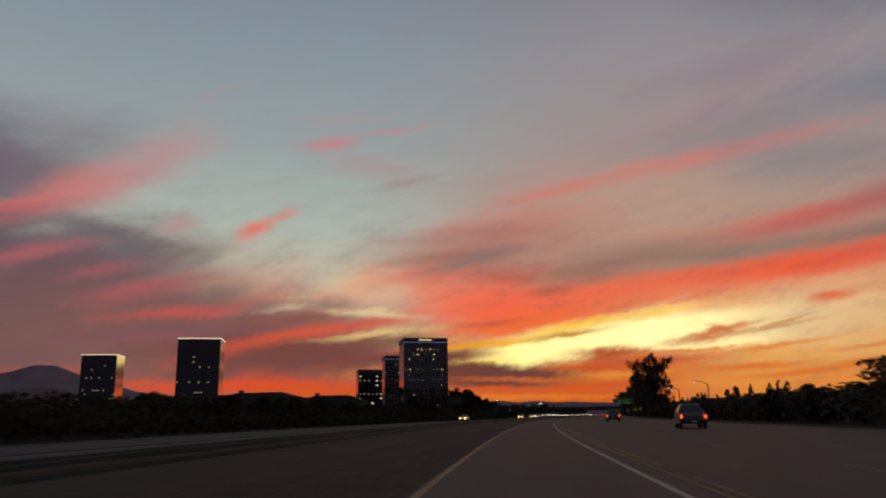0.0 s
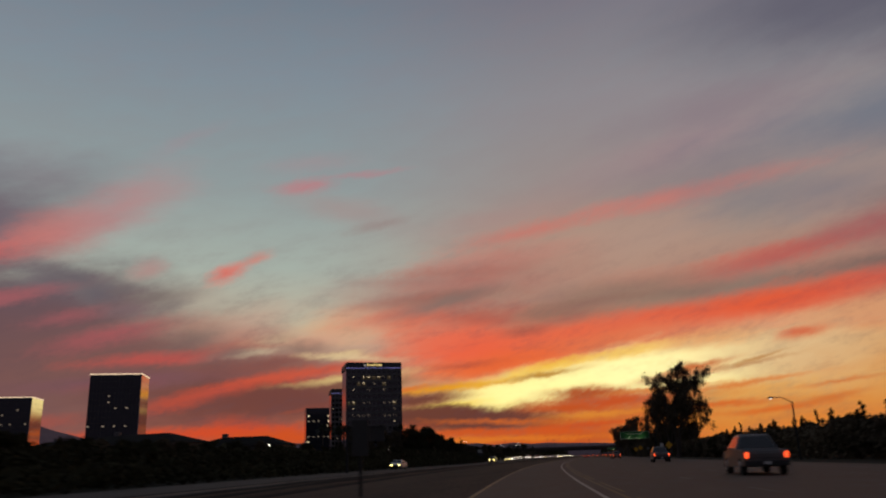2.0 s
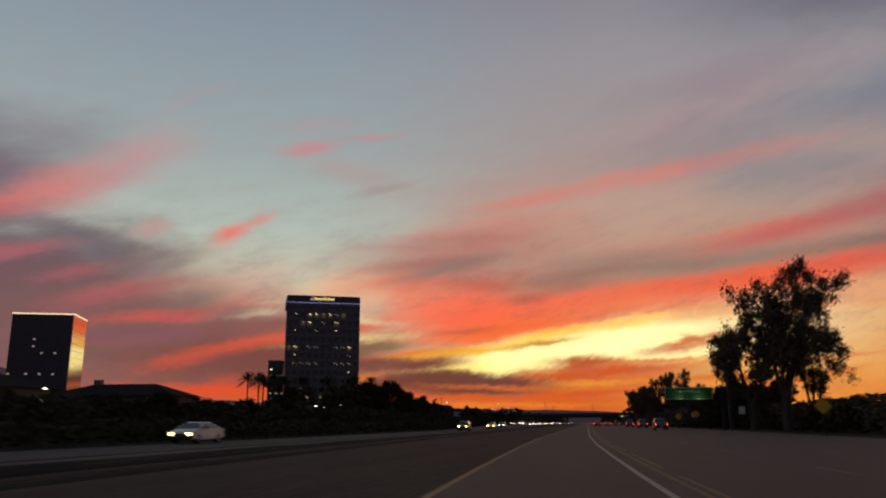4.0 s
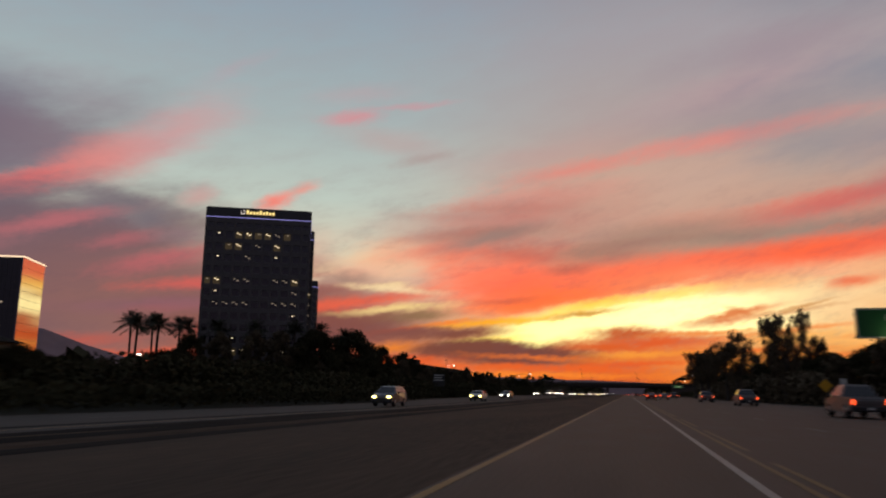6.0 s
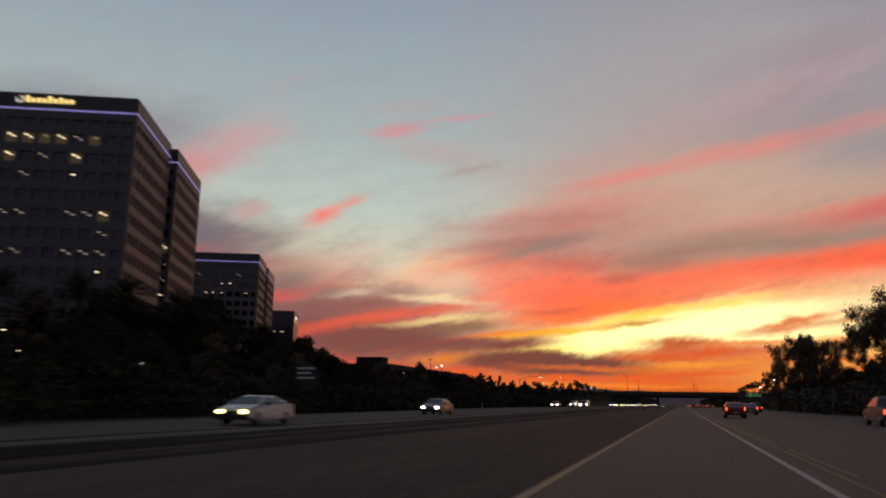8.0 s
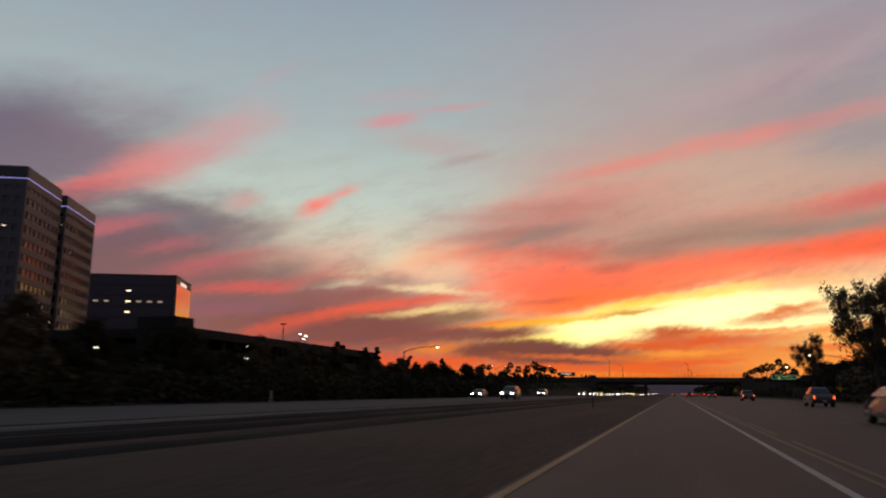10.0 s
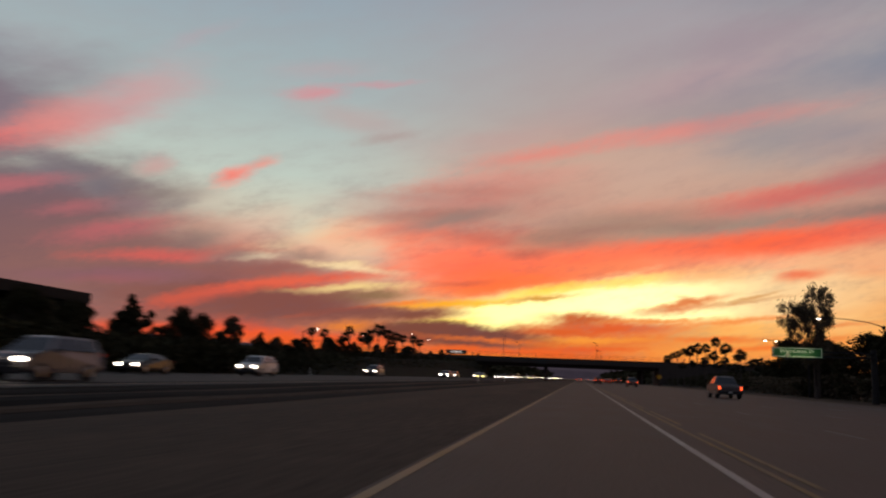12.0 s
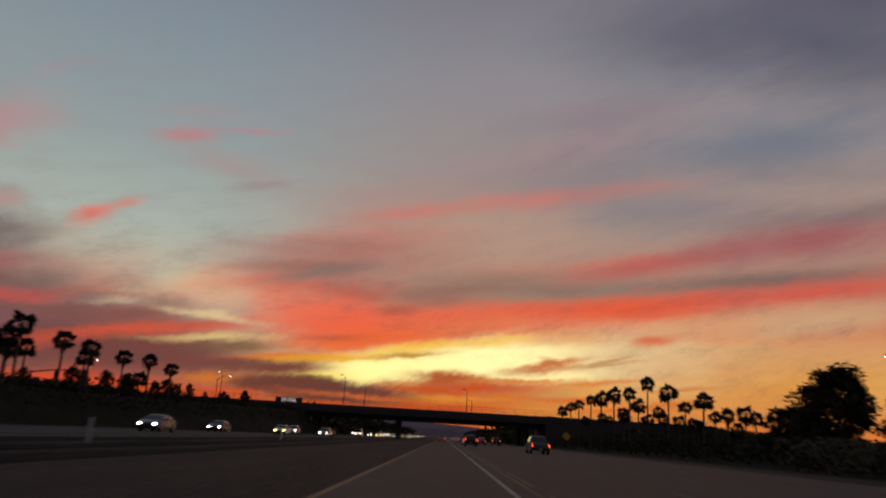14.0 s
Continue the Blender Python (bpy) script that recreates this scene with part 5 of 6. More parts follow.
def make_vehicle(name, profile, windows, w, belt, roof, axles, wheel_r, paint, label, category, tail_z, tail_y, nose_y, head_z, lights="rear", head=None, bed=None):
    """profile: side outline (y forward, z up), drawn from the tail round over the roof to the nose."""
    root = empty(name)
    bm = bmesh.new()
    left = [bm.verts.new((-half_width(z, w, belt, roof), y, z)) for y, z in profile]
    right = [bm.verts.new((half_width(z, w, belt, roof), y, z)) for y, z in profile]
    n = len(profile)
    for i in range(n):
        bm.faces.new((left[i], left[(i + 1) % n], right[(i + 1) % n], right[i]))
    bm.faces.new(left[::-1])
    bm.faces.new(right)
    bmesh.ops.bevel(bm, geom=bm.edges[:], offset=0.05, segments=2, affect="EDGES")
    part("body", bm, paint, root)
    for pane_name, quad in windows:
        bm = bmesh.new()
        if pane_name == "side_window":
            for sg in (-1, 1):
                bm2 = bmesh.new()
                v = [bm2.verts.new((sg * (half_width(z, w, belt, roof) + 0.006), y, z)) for y, z in quad]
                u = [bm2.verts.new((sg * (half_width(z, w, belt, roof) - 0.02), y, z)) for y, z in quad]
                bm2.faces.new(v)
                bm2.faces.new(u[::-1])
                for i in range(len(v)):
                    bm2.faces.new((v[i], v[(i + 1) % len(v)], u[(i + 1) % len(v)], u[i]))
                part("side_window", bm2, CAR_GLASS, root)
            bm.free()
        else:
            (y0, z0), (y1, z1) = quad
            off = 0.012 if y0 > 0 else -0.012
            k0, k1 = half_width(z0, w, belt, roof) - 0.1, half_width(z1, w, belt, roof) - 0.1
            v = [bm.verts.new(c) for c in ((-k0, y0 + off, z0), (k0, y0 + off, z0), (k1, y1 + off, z1), (-k1, y1 + off, z1))]
            u = [bm.verts.new((q.co.x, q.co.y - off * 2, q.co.z - 0.01)) for q in v]
            bm.faces.new(v)
            bm.faces.new(u[::-1])
            for i in range(4):
                bm.faces.new((v[i], v[(i + 1) % 4], u[(i + 1) % 4], u[i]))
            part(pane_name, bm, CAR_GLASS, root)
    for ay in axles:
        for sg in (-1, 1):
            bm = bmesh.new()
            bmesh.ops.create_cone(bm, cap_ends=True, segments=18, radius1=wheel_r, radius2=wheel_r, depth=0.24)
            bmesh.ops.bevel(bm, geom=[e for e in bm.edges if e.is_manifold and abs(e.calc_face_angle()) > 1], offset=0.03, segments=2, affect="EDGES")
            bmesh.ops.transform(bm, matrix=pose(sg * (w / 2 - 0.11), ay, wheel_r, 0, 90, 0), verts=bm.verts)
            wheel = part("wheel", bm, RUBBER, root)
            bm = bmesh.new()
            bmesh.ops.create_cone(bm, cap_ends=True, segments=12, radius1=wheel_r * 0.62, radius2=wheel_r * 0.5, depth=0.05)
            bmesh.ops.transform(bm, matrix=pose(sg * (w / 2 + 0.02), ay, wheel_r, 0, 90 * sg, 0), verts=bm.verts)
            part("rim", bm, ALLOY, wheel)
    box("bumper", -w / 2 + 0.04, w / 2 - 0.04, tail_y - 0.09, tail_y + 0.05, 0.38, 0.62, TRIM if bed else paint, root, bevel=0.03)
    box("front_bumper", -w / 2 + 0.04, w / 2 - 0.04, nose_y - 0.05, nose_y + 0.08, 0.28, 0.56, TRIM, root, bevel=0.03)
    box("plate", -0.16, 0.16, tail_y - 0.105, tail_y - 0.092, 0.46, 0.58, PLATE, root, "plain pale plate")
    for sg in (-1, 1):
        x = sg * (w / 2 - 0.13)
        box("tail_light", x - 0.07, x + 0.07, tail_y - 0.045, tail_y + 0.03, tail_z - 0.13, tail_z + 0.13, TAIL if lights == "rear" else TAIL_DIM, root, "red tail light", 0.02)
        x = sg * (w / 2 - 0.28)
        bm = bmesh.new()
        bmesh.ops.create_uvsphere(bm, u_segments=12, v_segments=8, radius=1)
        bmesh.ops.transform(bm, matrix=Matrix.Translation((x, nose_y - 0.01, head_z)) @ Matrix.Diagonal((0.20, 0.09, 0.09, 1)), verts=bm.verts)
        part("headlight", bm, head if lights == "front" else PLATE, root, "glowing headlight" if lights == "front" else "")
        box("mirror", sg * (w / 2 + 0.1) - 0.09, sg * (w / 2 + 0.1) + 0.09, nose_y - 1.75, nose_y - 1.62, belt - 0.02, belt + 0.16, TRIM, root, bevel=0.02)
    if bed:
        y0, y1, z0 = bed
        box("bed_floor", -w / 2 + 0.14, w / 2 - 0.14, y0, y1, z0, z0 + 0.01, TRIM, root, "dark open load bed")
        box("tailgate_seam", -w / 2 + 0.2, w / 2 - 0.2, tail_y - 0.055, tail_y - 0.045, 0.72, 0.74, TRIM, root)
    else:
        box("grille", -0.45, 0.45, nose_y - 0.02, nose_y + 0.03, 0.5, 0.68, TRIM, root)
    return tagged(root, label, category)


def pickup():
    prof = [(-2.75, 0.45), (-2.78, 0.98), (-2.7, 1.08), (-0.95, 1.08), (-0.9, 1.12), (-0.62, 1.72), (-0.45, 1.79), (0.55, 1.79), (0.72, 1.74), (1.35, 1.16), (2.5, 1.04), (2.68, 0.9), (2.72, 0.45), (2.0, 0.34), (-2.0, 0.34)]
    wins = [("rear_window", ((-0.88, 1.18), (-0.63, 1.68))), ("windscreen", ((1.32, 1.2), (0.76, 1.7))),
            ("side_window", ((-0.72, 1.2), (-0.52, 1.66), (0.0, 1.7), (0.0, 1.2))), ("side_window", ((0.08, 1.2), (0.08, 1.7), (0.62, 1.68), (1.05, 1.2)))]
    return make_vehicle("pickup_truck", prof, wins, 1.92, 1.1, 1.79, (-1.75, 1.75), 0.39, SILVER_PAINT, "silver pickup truck with red tail lights on the freeway", "pickup truck",
                        0.86, -2.78, 2.72, 0.82, "rear", None, (-2.6, -0.98, 1.085))


def sedan(lights, paint, label, head=None):
    prof = [(-2.25, 0.45), (-2.32, 0.75), (-2.25, 1.0), (-1.6, 1.05), (-0.95, 1.38), (-0.6, 1.44), (0.25, 1.44), (0.5, 1.4), (1.25, 0.98), (2.1, 0.82), (2.3, 0.68), (2.3, 0.4), (1.7, 0.26), (-1.7, 0.28)]
    wins = [("rear_window", ((-1.55, 1.08), (-1.0, 1.36))), ("windscreen", ((1.2, 1.02), (0.56, 1.38))),
            ("side_window", ((-1.35, 1.06), (-0.92, 1.34), (-0.15, 1.38), (-0.15, 1.06))), ("side_window", ((-0.05, 1.06), (-0.05, 1.38), (0.4, 1.36), (0.95, 1.06)))]
    return make_vehicle("car", prof, wins, 1.82, 1.0, 1.44, (-1.4, 1.4), 0.33, paint, label, "car", 0.85, -2.31, 2.3, 0.66, lights, head)


def suv(lights, paint, label, head=None):
    prof = [(-2.3, 0.5), (-2.38, 0.95), (-2.3, 1.15), (-2.05, 1.66), (-1.8, 1.74), (0.25, 1.76), (0.5, 1.7), (1.15, 1.14), (2.15, 1.0), (2.35, 0.82), (2.36, 0.45), (1.7, 0.32), (-1.7, 0.32)]
    wins = [("rear_window", ((-2.24, 1.2), (-2.08, 1.6))), ("windscreen", ((1.12, 1.18), (0.56, 1.66))),
            ("side_window", ((-2.0, 1.2), (-1.86, 1.62), (-1.0, 1.66), (-1.0, 1.2))), ("side_window", ((-0.9, 1.2), (-0.9, 1.66), (0.38, 1.66), (0.88, 1.2)))]
    return make_vehicle("suv", prof, wins, 1.9, 1.12, 1.76, (-1.42, 1.42), 0.37, paint, label, "car", 1.0, -2.37, 2.36, 0.82, lights, head)


def van(lights, paint, label, head=None):
    prof = [(-2.6, 0.5), (-2.66, 1.1), (-2.6, 2.1), (-2.4, 2.2), (0.9, 2.2), (1.2, 2.1), (1.9, 1.2), (2.5, 1.05), (2.62, 0.8), (2.6, 0.45), (1.9, 0.34), (-1.9, 0.34)]
    wins = [("windscreen", ((1.86, 1.26), (1.26, 2.04))), ("side_window", ((0.4, 1.3), (0.4, 1.9), (1.1, 1.9), (1.6, 1.3)))]
    return make_vehicle("van", prof, wins, 2.0, 1.2, 2.2, (-1.7, 1.7), 0.37, paint, label, "van", 1.0, -2.64, 2.62, 0.8, lights, head)


ahead_truck = pickup()
ahead_truck["group"] = "pickups in the traffic ahead"
for x, y in ((11.8, 58.0), (10.3, 113.0), (13.6, 172.0), (12.5, 272.0), (12.9, 316.0), (12.4, 355.0), (13.0, 455.0), (11.8, 516.0), (9.9, 602.0)):
    copy_thing(ahead_truck, pose(bend(y) + x, y, 0.0))
put_away(ahead_truck)

AHEAD = "car with glowing tail lights in the traffic ahead"
ahead = [sedan("rear", RED_CAR, "dark red " + AHEAD), sedan("rear", GREY_CAR, "grey " + AHEAD), suv("rear", BLACK_CAR, "black " + AHEAD), sedan("rear", WHITE_CAR, "white " + AHEAD)]
rnd = random.Random(5)
for i, (x, y) in enumerate(((4.6, 377.0), (8.3, 408.0), (4.6, 646.0), (4.8, 668.0), (8.4, 690.0),
                            (0.0, 720.0), (12.2, 700.0), (4.6, 780.0), (8.4, 800.0), (0.0, 830.0), (12.0, 760.0), (4.6, 900.0), (8.4, 950.0), (12.0, 880.0))):
    ahead[i % 4]["group"] = "cars in the traffic ahead"
    copy_thing(ahead[i % 4], pose(bend(y) + x, y, 0.0))
for ob in ahead:
    put_away(ob)

ONCOMING = "with lit headlights in the oncoming lanes"
coming = [sedan("front", GREY_CAR, "grey car " + ONCOMING, HEAD), suv("front", WHITE_CAR, "white sport utility car " + ONCOMING, HEAD), sedan("front", BLACK_CAR, "black car " + ONCOMING, HEAD),
          van("front", WHITE_CAR, "white van " + ONCOMING, HEAD), sedan("front", WHITE_CAR, "white car " + ONCOMING, HEAD_YELLOW), suv("front", GREY_CAR, "grey sport utility car " + ONCOMING, HEAD), suv("front", GREY_CAR, "grey sport utility car with yellow headlights in the oncoming lanes", HEAD_YELLOW)]
for ob in coming:
    ob["group"] = "oncoming traffic"
lanes = (-20.0, -23.7, -27.4, -31.0)
for x, y, kind in ((-25.0, 200.0, 4), (-20.4, 291.5, 6), (-20.6, 335.0, 4), (-21.7, 369.0, 0), (-20.8, 476.0, 5), (-31.0, 500.0, 2), (-28.0, 513.0, 1),
                   (-30.8, 563.0, 5), (-24.0, 588.0, 0), (-27.6, 619.0, 2), (-24.0, 640.0, 4)):
    copy_thing(coming[kind], pose(bend(y) + x, y, rise(y), 0, 0, 180))
for i in range(27):
    y = 655 + i * 28 + rnd.uniform(-6, 6)
    copy_thing(coming[i % 6], pose(lanes[(i * 3) % 4], y, rise(y), 0, 0, 180))
for ob in coming:
    put_away(ob)


# ---- signs, lamps and small things ----
def exit_sign(x, y, z0, width, height, post_x, label, lines):
    """An overhead exit sign on a cantilever truss, with lamps below its face."""
    root = empty("overhead_sign", pose(x, y, 0))
    box("panel", 0, width, -0.06, 0.0, z0, z0 + height, GREEN_SIGN, root, "green reflective sheet", 0.01)
    bm = bmesh.new()
    for a, b, c, d in ((0.06, width - 0.06, z0 + 0.05, z0 + 0.1), (0.06, width - 0.06, z0 + height - 0.1, z0 + height - 0.05), (0.06, 0.11, z0 + 0.1, z0 + height - 0.1), (width - 0.11, width - 0.06, z0 + 0.1, z0 + height - 0.1)):
        bm_box(bm, a, b, -0.07, -0.062, c, d)
    part("border", bm, SIGN_TEXT, root, "white reflective border")
    for body, cx, cz, size in lines:
        text_part("lettering", body, size, SIGN_TEXT, root, pose(cx, -0.066, cz, 90, 0, 0), 0.004)
    bm = bmesh.new()
    v = [bm.verts.new((width * 0.31 + px * 0.9, -0.068, z0 + height * 0.28 + pz * 0.9)) for px, pz in ((0.0, -0.32), (0.26, 0.02), (0.09, 0.0), (0.09, 0.3), (-0.09, 0.3), (-0.09, 0.0), (-0.26, 0.02))]
    bm.faces.new(v)
    bmesh.ops.solidify(bm, geom=bm.faces[:], thickness=0.004)
    part("arrow", bm, SIGN_TEXT, root, "white down arrow")
    post = post_x - x
    for z in (z0 + 0.1, z0 + height - 0.35):
        box("chord", 0.2, post, 0.35, 0.47, z, z + 0.12, DARK_STEEL, root)
        box("chord", 0.2, post, 0.9, 1.02, z, z + 0.12, DARK_STEEL, root)
    bm = bmesh.new()
    k = 0.4
    flip = False
    while k < post - 0.5:
        za, zb = (z0 + 0.16, z0 + height - 0.3) if flip else (z0 + height - 0.3, z0 + 0.16)
        bm_tube(bm, [(k, 0.41, za), (min(k + 1.3, post), 0.41, zb)], [0.04, 0.04], 5)
        flip = not flip
        k += 1.3
    part("brace", bm, DARK_STEEL, root)
    bm = bmesh.new()
    bm_tube(bm, [(post, 0.7, -0.1), (post, 0.7, z0 + height)], [0.3, 0.24], 12)
    part("post", bm, DARK_STEEL, root)
    for i in range(2):
        bx = width * (0.3 + 0.4 * i)
        box("lamp_arm", bx - 0.03, bx + 0.03, -0.9, 0.3, z0 - 0.18, z0 - 0.12, DARK_STEEL, root)
        box("lamp_box", bx - 0.35, bx + 0.35, -1.0, -0.75, z0 - 0.2, z0 - 0.06, DARK_STEEL, root, bevel=0.02)
        la = bpy.data.lights.new("sign_lamp", "AREA")
        la.energy, la.size, la.color = 7.0, 0.5, (0.85, 1.0, 0.6)
        lo = new("sign_lamp", la)
        lo.parent = root
        lo.matrix_basis = look((bx, -0.85, z0 - 0.02), (bx, -0.05, z0 + height * 0.6))
    return tagged(root, label, "road sign")


exit_sign(13.9, 276.0, 4.6, 7.2, 1.85, 22.6, "green overhead exit sign on a steel truss", [("Irvine Center Dr", 3.6, 5.85, 0.56)])
exit_sign(16.0, 517.6, 3.6, 4.0, 0.85, 24.2, "green overhead exit sign with white lettering", [("Irvine Center Dr", 2.0, 4.13, 0.40)])


def board(name, x, y, z0, z1, width, mat, label, posts=2, turned=0.0, bars=0, category="road sign"):
    """A flat road sign on posts."""
    root = empty(name, pose(x, y, 0, 0, 0, turned))
    box("panel", -width / 2, width / 2, -0.05, 0.0, z0, z1, mat, root, bevel=0.01)
    for i in range(posts):
        px = 0 if posts == 1 else -width * 0.35 + i * width * 0.7
        box("post", px - 0.05, px + 0.05, 0.0, 0.1, -0.1, z1 - 0.1, DARK_STEEL, root)
    for i in range(bars):
        box("lettering", -width * 0.4, width * (0.4 - 0.15 * (i % 2)), -0.062, -0.052, z1 - 0.35 - i * 0.45, z1 - 0.2 - i * 0.45, SIGN_TEXT, root, "unreadable lettering as plain bars")
    return tagged(root, label, category)


board("median_sign", bend(99) - 5.8, 99.3, 1.3, 2.5, 0.6, SIGN_BACK, "dark back of a median sign", 1)
board("median_sign", -6.2, 437.0, 1.45, 2.5, 0.6, SIGN_BACK, "dark back of a median sign", 1)
board("median_sign", -11.6, 690.0, 5.2, 6.6, 3.0, SIGN_BACK, "dark sign back on a pale median post", 1)
board("guide_sign", -34.3, 367.0, 2.05, 4.4, 2.3, SIGN_BACK, "dark roadside guide sign with pale bars of lettering", 2, 0, 3)
board("speed_sign", 22.6, 262.0, 2.2, 3.2, 0.8, WHITE_SIGN, "small white regulatory sign on a post", 1)
board("speed_sign", 23.4, 318.0, 2.2, 3.1, 0.7, WHITE_SIGN, "small white regulatory sign on a post", 1)
board("speed_sign", 25.4, 492.0, 2.0, 3.0, 0.8, WHITE_SIGN, "small white regulatory sign on a post", 1)


def diamond(x, y, z):
    root = empty("warning_sign", pose(x, y, 0))
    bm = bmesh.new()
    bm_box(bm, -0.46, 0.46, -0.03, 0.0, -0.46, 0.46, 0.02)
    bmesh.ops.transform(bm, matrix=pose(0, 0, z, 0, 45, 0), verts=bm.verts)
    part("panel", bm, YELLOW_SIGN, root)
    box("post", -0.04, 0.04, 0.002, 0.08, -0.1, z, DARK_STEEL, root)
    tagged(root, "yellow diamond warning sign on a post", "road sign")


for x, y, z in ((19.6, 214.0, 2.3), (18.9, 280.0, 2.4), (19.3, 308.0, 2.2), (18.8, 640.0, 2.3), (24.8, 508.0, 2.2)):
    diamond(x, y, z)


def big_sign_back():
    """The back of an overhead sign for the oncoming lanes, on its frame."""
    root = empty("overhead_sign", pose(bend(171) - 24.6, 171.0, 0))
    box("panel", 0.6, 4.3, -0.06, 0.0, 3.65, 5.5, SIGN_BACK, root, "bare dark sign back", 0.01)
    for z in (3.6, 5.42):
        box("chord", -1.05, 4.4, -0.28, -0.18, z, z + 0.1, DARK_STEEL, root)
    for x in (-1.05, -0.35, 0.45):
        box("upright", x, x + 0.09, -0.28, -0.18, 3.7, 5.42, DARK_STEEL, root)
    bm = bmesh.new()
    bm_tube(bm, [(-0.6, -0.23, -0.3), (-0.6, -0.23, 5.55)], [0.17, 0.14], 12)
    part("post", bm, DARK_STEEL, root)
    bm = bmesh.new()
    bm_tube(bm, [(-0.3, -0.23, 5.4), (0.5, -0.23, 4.4)], [0.04] * 2, 5)
    part("brace", bm, DARK_STEEL, root)
    tagged(root, "dark back of an overhead sign on a steel frame", "road sign")


big_sign_back()


def street_lamp(x, y, height, arm, turned, lens, label, base=0.0):
    """A tapered pole with a curved arm and a cobra head."""
    root = empty("street_lamp", pose(x, y, base, 0, 0, turned))
    bm = bmesh.new()
    bm_tube(bm, [(0, 0, -0.1), (0, 0, height * 0.5), (0, 0, height * 0.92)], [0.12, 0.09, 0.07], 8)
    part("pole", bm, DARK_STEEL, root)
    bm = bmesh.new()
    bm_tube(bm, [(0, 0, height * 0.9), (-arm * 0.25, 0, height * 0.955), (-arm * 0.6, 0, height * 0.99), (-arm, 0, height)], [0.06, 0.05, 0.045, 0.04], 6)
    part("arm", bm, DARK_STEEL, root)
    bm = bmesh.new()
    bmesh.ops.create_uvsphere(bm, u_segments=12, v_segments=8, radius=1)
    bmesh.ops.transform(bm, matrix=Matrix.Translation((-arm - 0.3, 0, height)) @ Matrix.Diagonal((0.36, 0.16, 0.09, 1)), verts=bm.verts)
    head = part("lamp_head", bm, DARK_STEEL, root)
    bm = bmesh.new()
    bmesh.ops.create_uvsphere(bm, u_segments=12, v_segments=8, radius=1)
    bmesh.ops.transform(bm, matrix=Matrix.Translation((-arm - 0.34, 0, height - 0.09)) @ Matrix.Diagonal((0.19, 0.12, 0.10, 1)), verts=bm.verts)
    part("lens", bm, lens, head, "glowing lens")
    return tagged(root, label, "street lamp")


LAMP_LABEL = "steel street lamp with a curved arm and lit lens"
for x, y, h, arm, turn, lens in ((26.9, 158.5, 6.2, 1.7, 0, LAMP_DIM), (28.4, 123.5, 6.0, 1.7, 0, LAMP_DIM), (31.5, 536.0, 8.6, 6.0, -4, LAMP_WHITE), (27.6, 549.5, 6.8, 4.6, 0, LAMP), (33.0, 572.0, 8.0, 3.4, 0, LAMP),
                                 (-35.0, 473.5, 7.1, 4.4, 180, LAMP_WHITE), (-52.0, 588.0, 8.6, 2.6, 180, LAMP_WHITE), (-58.0, 604.0, 9.0, 2.6, 180, LAMP_WHITE),
                                 (-62.0, 650.0, 10.5, 3.4, 180, LAMP_WHITE), (-52.5, 700.0, 12.2, 2.6, 180, LAMP_WHITE)):
    street_lamp(x, y, h, arm, turn, lens, LAMP_LABEL)
for x, h, lens in ((-64.0, 8.6, LAMP_WHITE), (-28.6, 9.6, DARK_STEEL), (-22.6, 6.6, DARK_STEEL), (6.4, 7.4, DARK_STEEL), (7.9, 4.4, DARK_STEEL)):
    street_lamp(x, 743.0, h, 0.9, 0, lens, "slim lamp post on the overpass", 7.4)


def lot_light(x, y, h):
    root = empty("lot_light", pose(x, y, 0))
    bm = bmesh.new()
    bm_tube(bm, [(0, 0, -0.1), (0, 0, h)], [0.09, 0.06], 6)
    part("pole", bm, DARK_STEEL, root)
    box("lens", -0.2, 0.2, -0.26, 0.06, h, h + 0.1, LAMP_WHITE, root, "glowing white lens", 0.02)
    tagged(root, "small car park light on a pole", "lamp")


for x, y, h in ((-52, 300, 4.6), (-58, 322, 4.8), (-70, 350, 4.4), (-54, 368, 4.6), (-62, 255, 5.0), (-85, 262, 5.0), (-51, 402, 4.6), (-53, 436, 5.0), (-52, 462, 5.0), (-51, 486, 4.8), (-52, 507, 4.9), (-51, 541, 4.9),
                (-60, 230, 5.2), (-96, 300, 5.2), (-120, 320, 5.6), (-66, 626, 6.6), (-58.3, 488.5, 10.2), (-59.6, 493.0, 10.2), (-62.6, 498.3, 10.1)):
    lot_light(x, y, h)


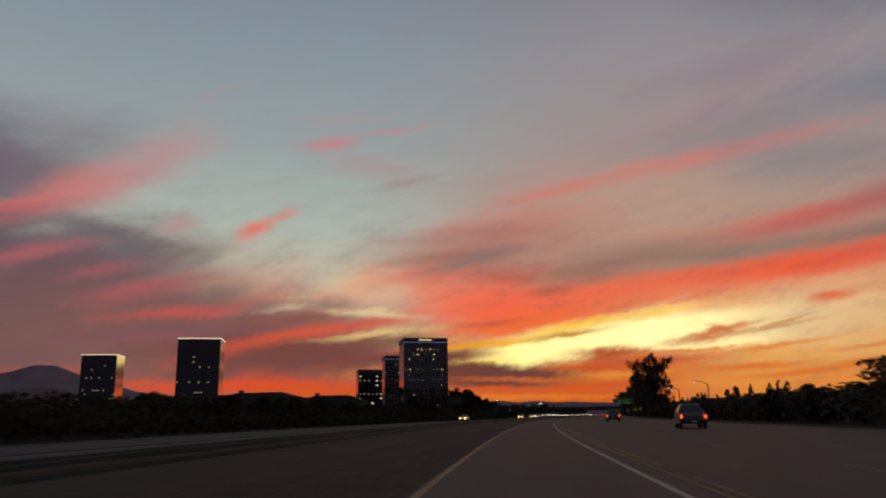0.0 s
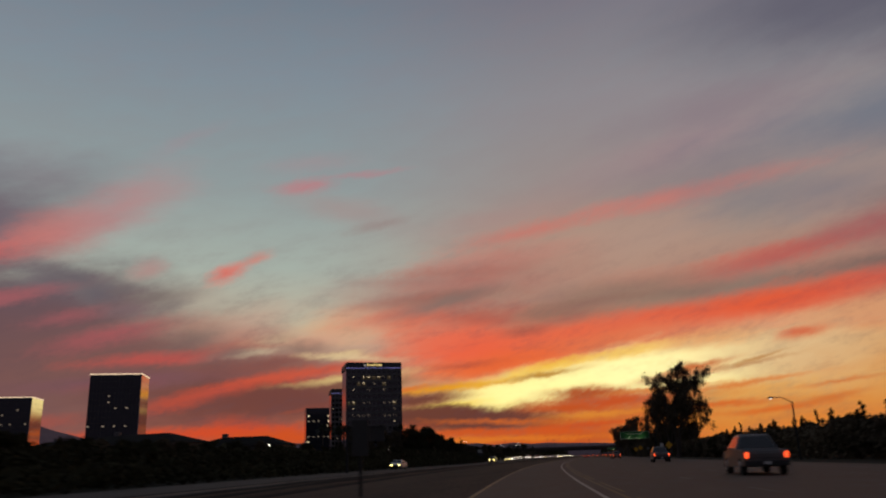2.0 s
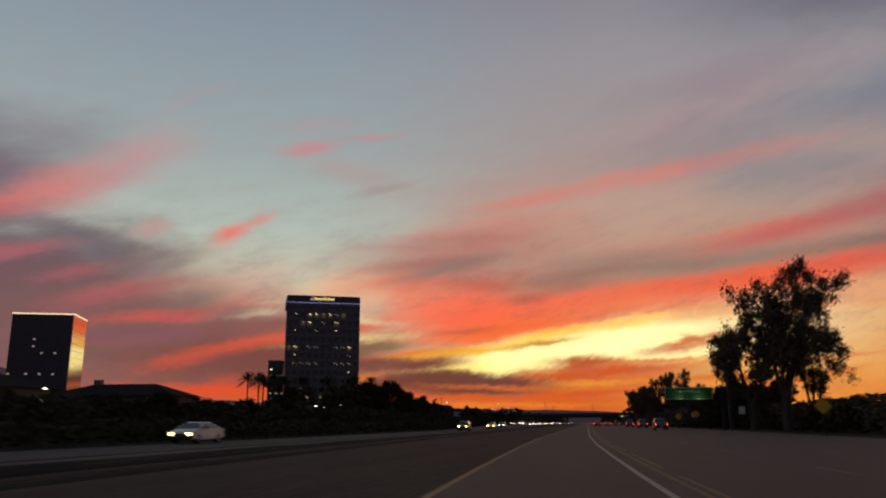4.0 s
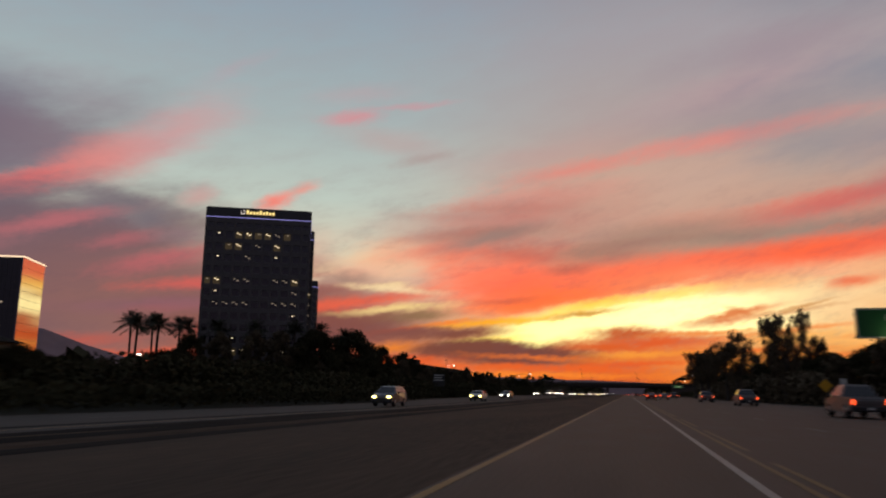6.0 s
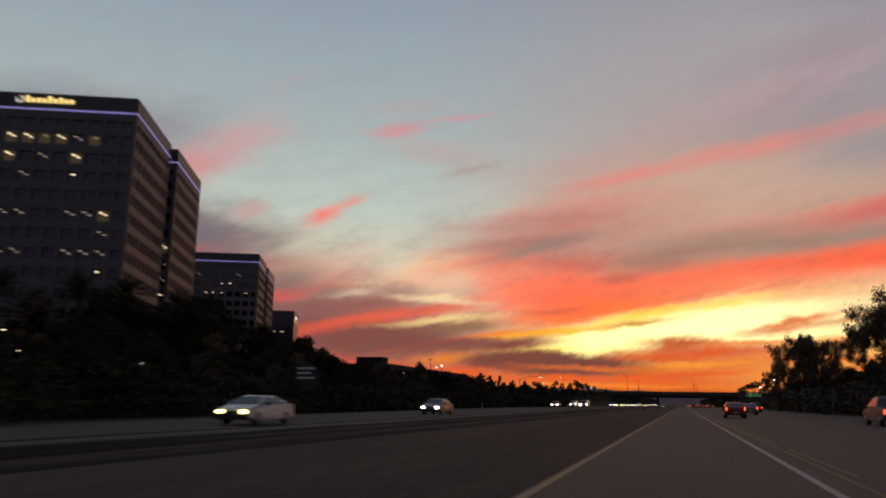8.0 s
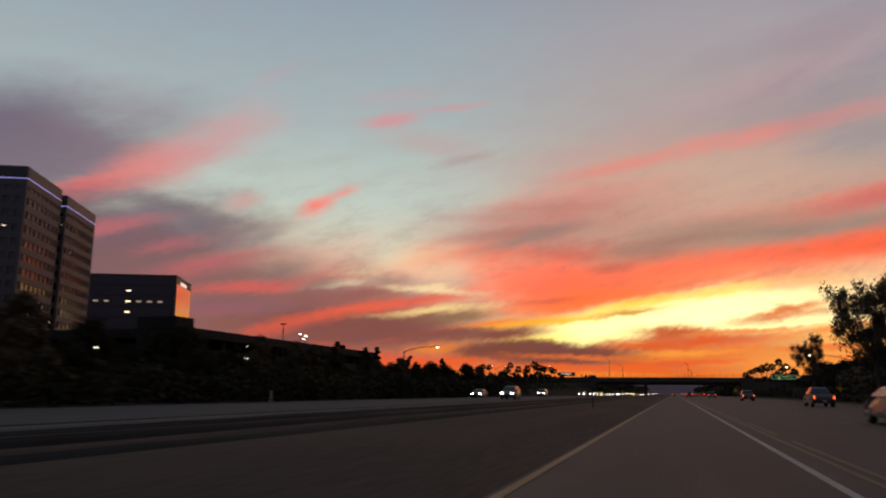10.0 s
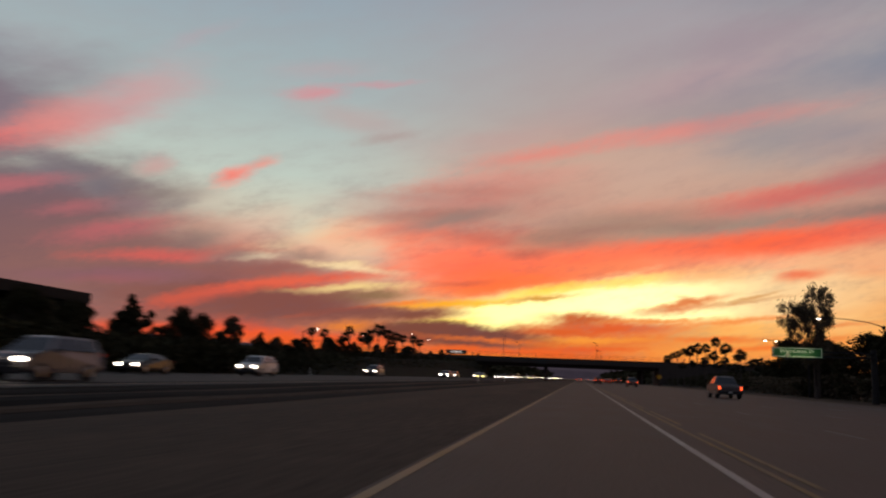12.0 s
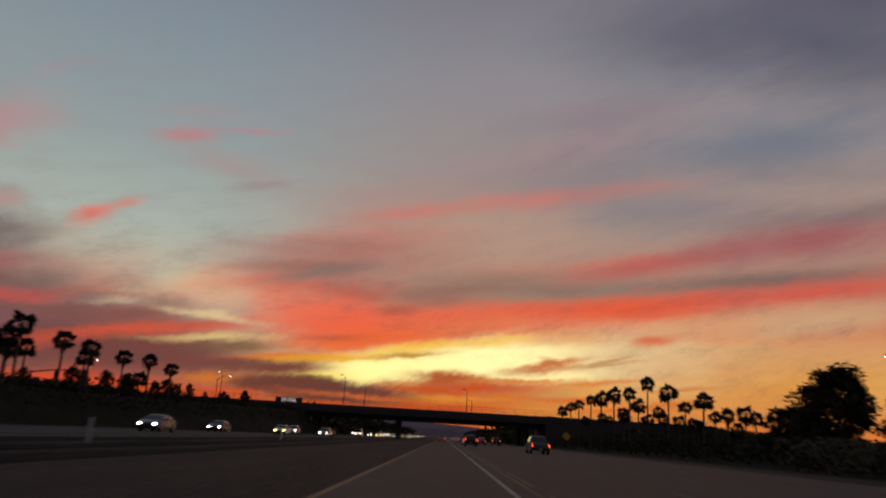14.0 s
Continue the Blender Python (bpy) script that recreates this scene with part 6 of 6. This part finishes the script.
def light_mast(x, y, h):
    """A slim mast with a flat head of unlit lamps."""
    root = empty("light_mast", pose(x, y, 0))
    bm = bmesh.new()
    bm_tube(bm, [(0, 0, -0.1), (0, 0, h)], [0.12, 0.06], 8)
    part("pole", bm, DARK_STEEL, root)
    box("lamp_head", -0.5, 0.5, -0.25, 0.25, h, h + 0.16, DARK_STEEL, root, "flat unlit lamp head", 0.03)
    tagged(root, "slim dark mast with unlit lamp head", "mast")


light_mast(-61.0, 487.5, 11.8)


def city_sign():
    """A lit name board beyond the overpass."""
    root = empty("city_sign", pose(-57.7, 810.0, 0))
    box("panel", -5.0, 5.0, 0, 0.3, 10.4, 12.4, DARK_PANEL, root, bevel=0.03)
    text_part("lettering", "IRVINE", 1.9, SIGN_WHITE, root, pose(0, -0.05, 11.4, 90, 0, 0), 0.03)
    for x in (-3.5, 3.5):
        box("post", x - 0.2, x + 0.2, 0.0, 0.3, -0.1, 10.4, DARK_STEEL, root)
    tagged(root, "lit name board with white letters beyond the overpass", "sign")


city_sign()


def traffic_signal(x, y, base, turned):
    root = empty("traffic_signal", pose(x, y, base, 0, 0, turned))
    bm = bmesh.new()
    bm_tube(bm, [(0, 0, -0.1), (0, 0, 5.6)], [0.14, 0.1], 8)
    part("pole", bm, DARK_STEEL, root)
    bm = bmesh.new()
    bm_tube(bm, [(0, 0, 5.4), (3.0, 0, 5.9), (7.0, 0, 6.1)], [0.1, 0.08, 0.05], 6)
    part("arm", bm, DARK_STEEL, root)
    for px, pz in ((3.2, 5.3), (6.6, 5.5), (0.25, 3.4)):
        box("signal_head", px - 0.18, px + 0.18, -0.15, 0.15, pz - 0.5, pz + 0.5, TRIM, root, "black three-light head", 0.03)
    tagged(root, "dark traffic signal on a curved mast arm", "traffic signal")


for x, y, b in ((-56, 626, 1.2), (-60, 604, 0.8), (-50, 648, 1.2)):
    traffic_signal(x, y, b, 10)

# slim delineator posts on the oncoming verge
bm = bmesh.new()
bm_box(bm, -0.06, 0.06, -0.03, 0.03, -0.1, 1.1, 0.01)
delineator = new("delineator_post", mesh_of("delineator_post", bm, WHITE_SIGN))
tagged(delineator, "slim white delineator post on the verge", "post", "delineator posts")
delineator.matrix_basis = pose(-34.6, 437.0, 0)
for x, y in ((-34.6, 330.0), (-34.6, 545.0), (-13.4, 552.0), (-13.4, 588.0), (-34.6, 240.0)):
    copy_thing(delineator, pose(bend(y) + x, y, 0))
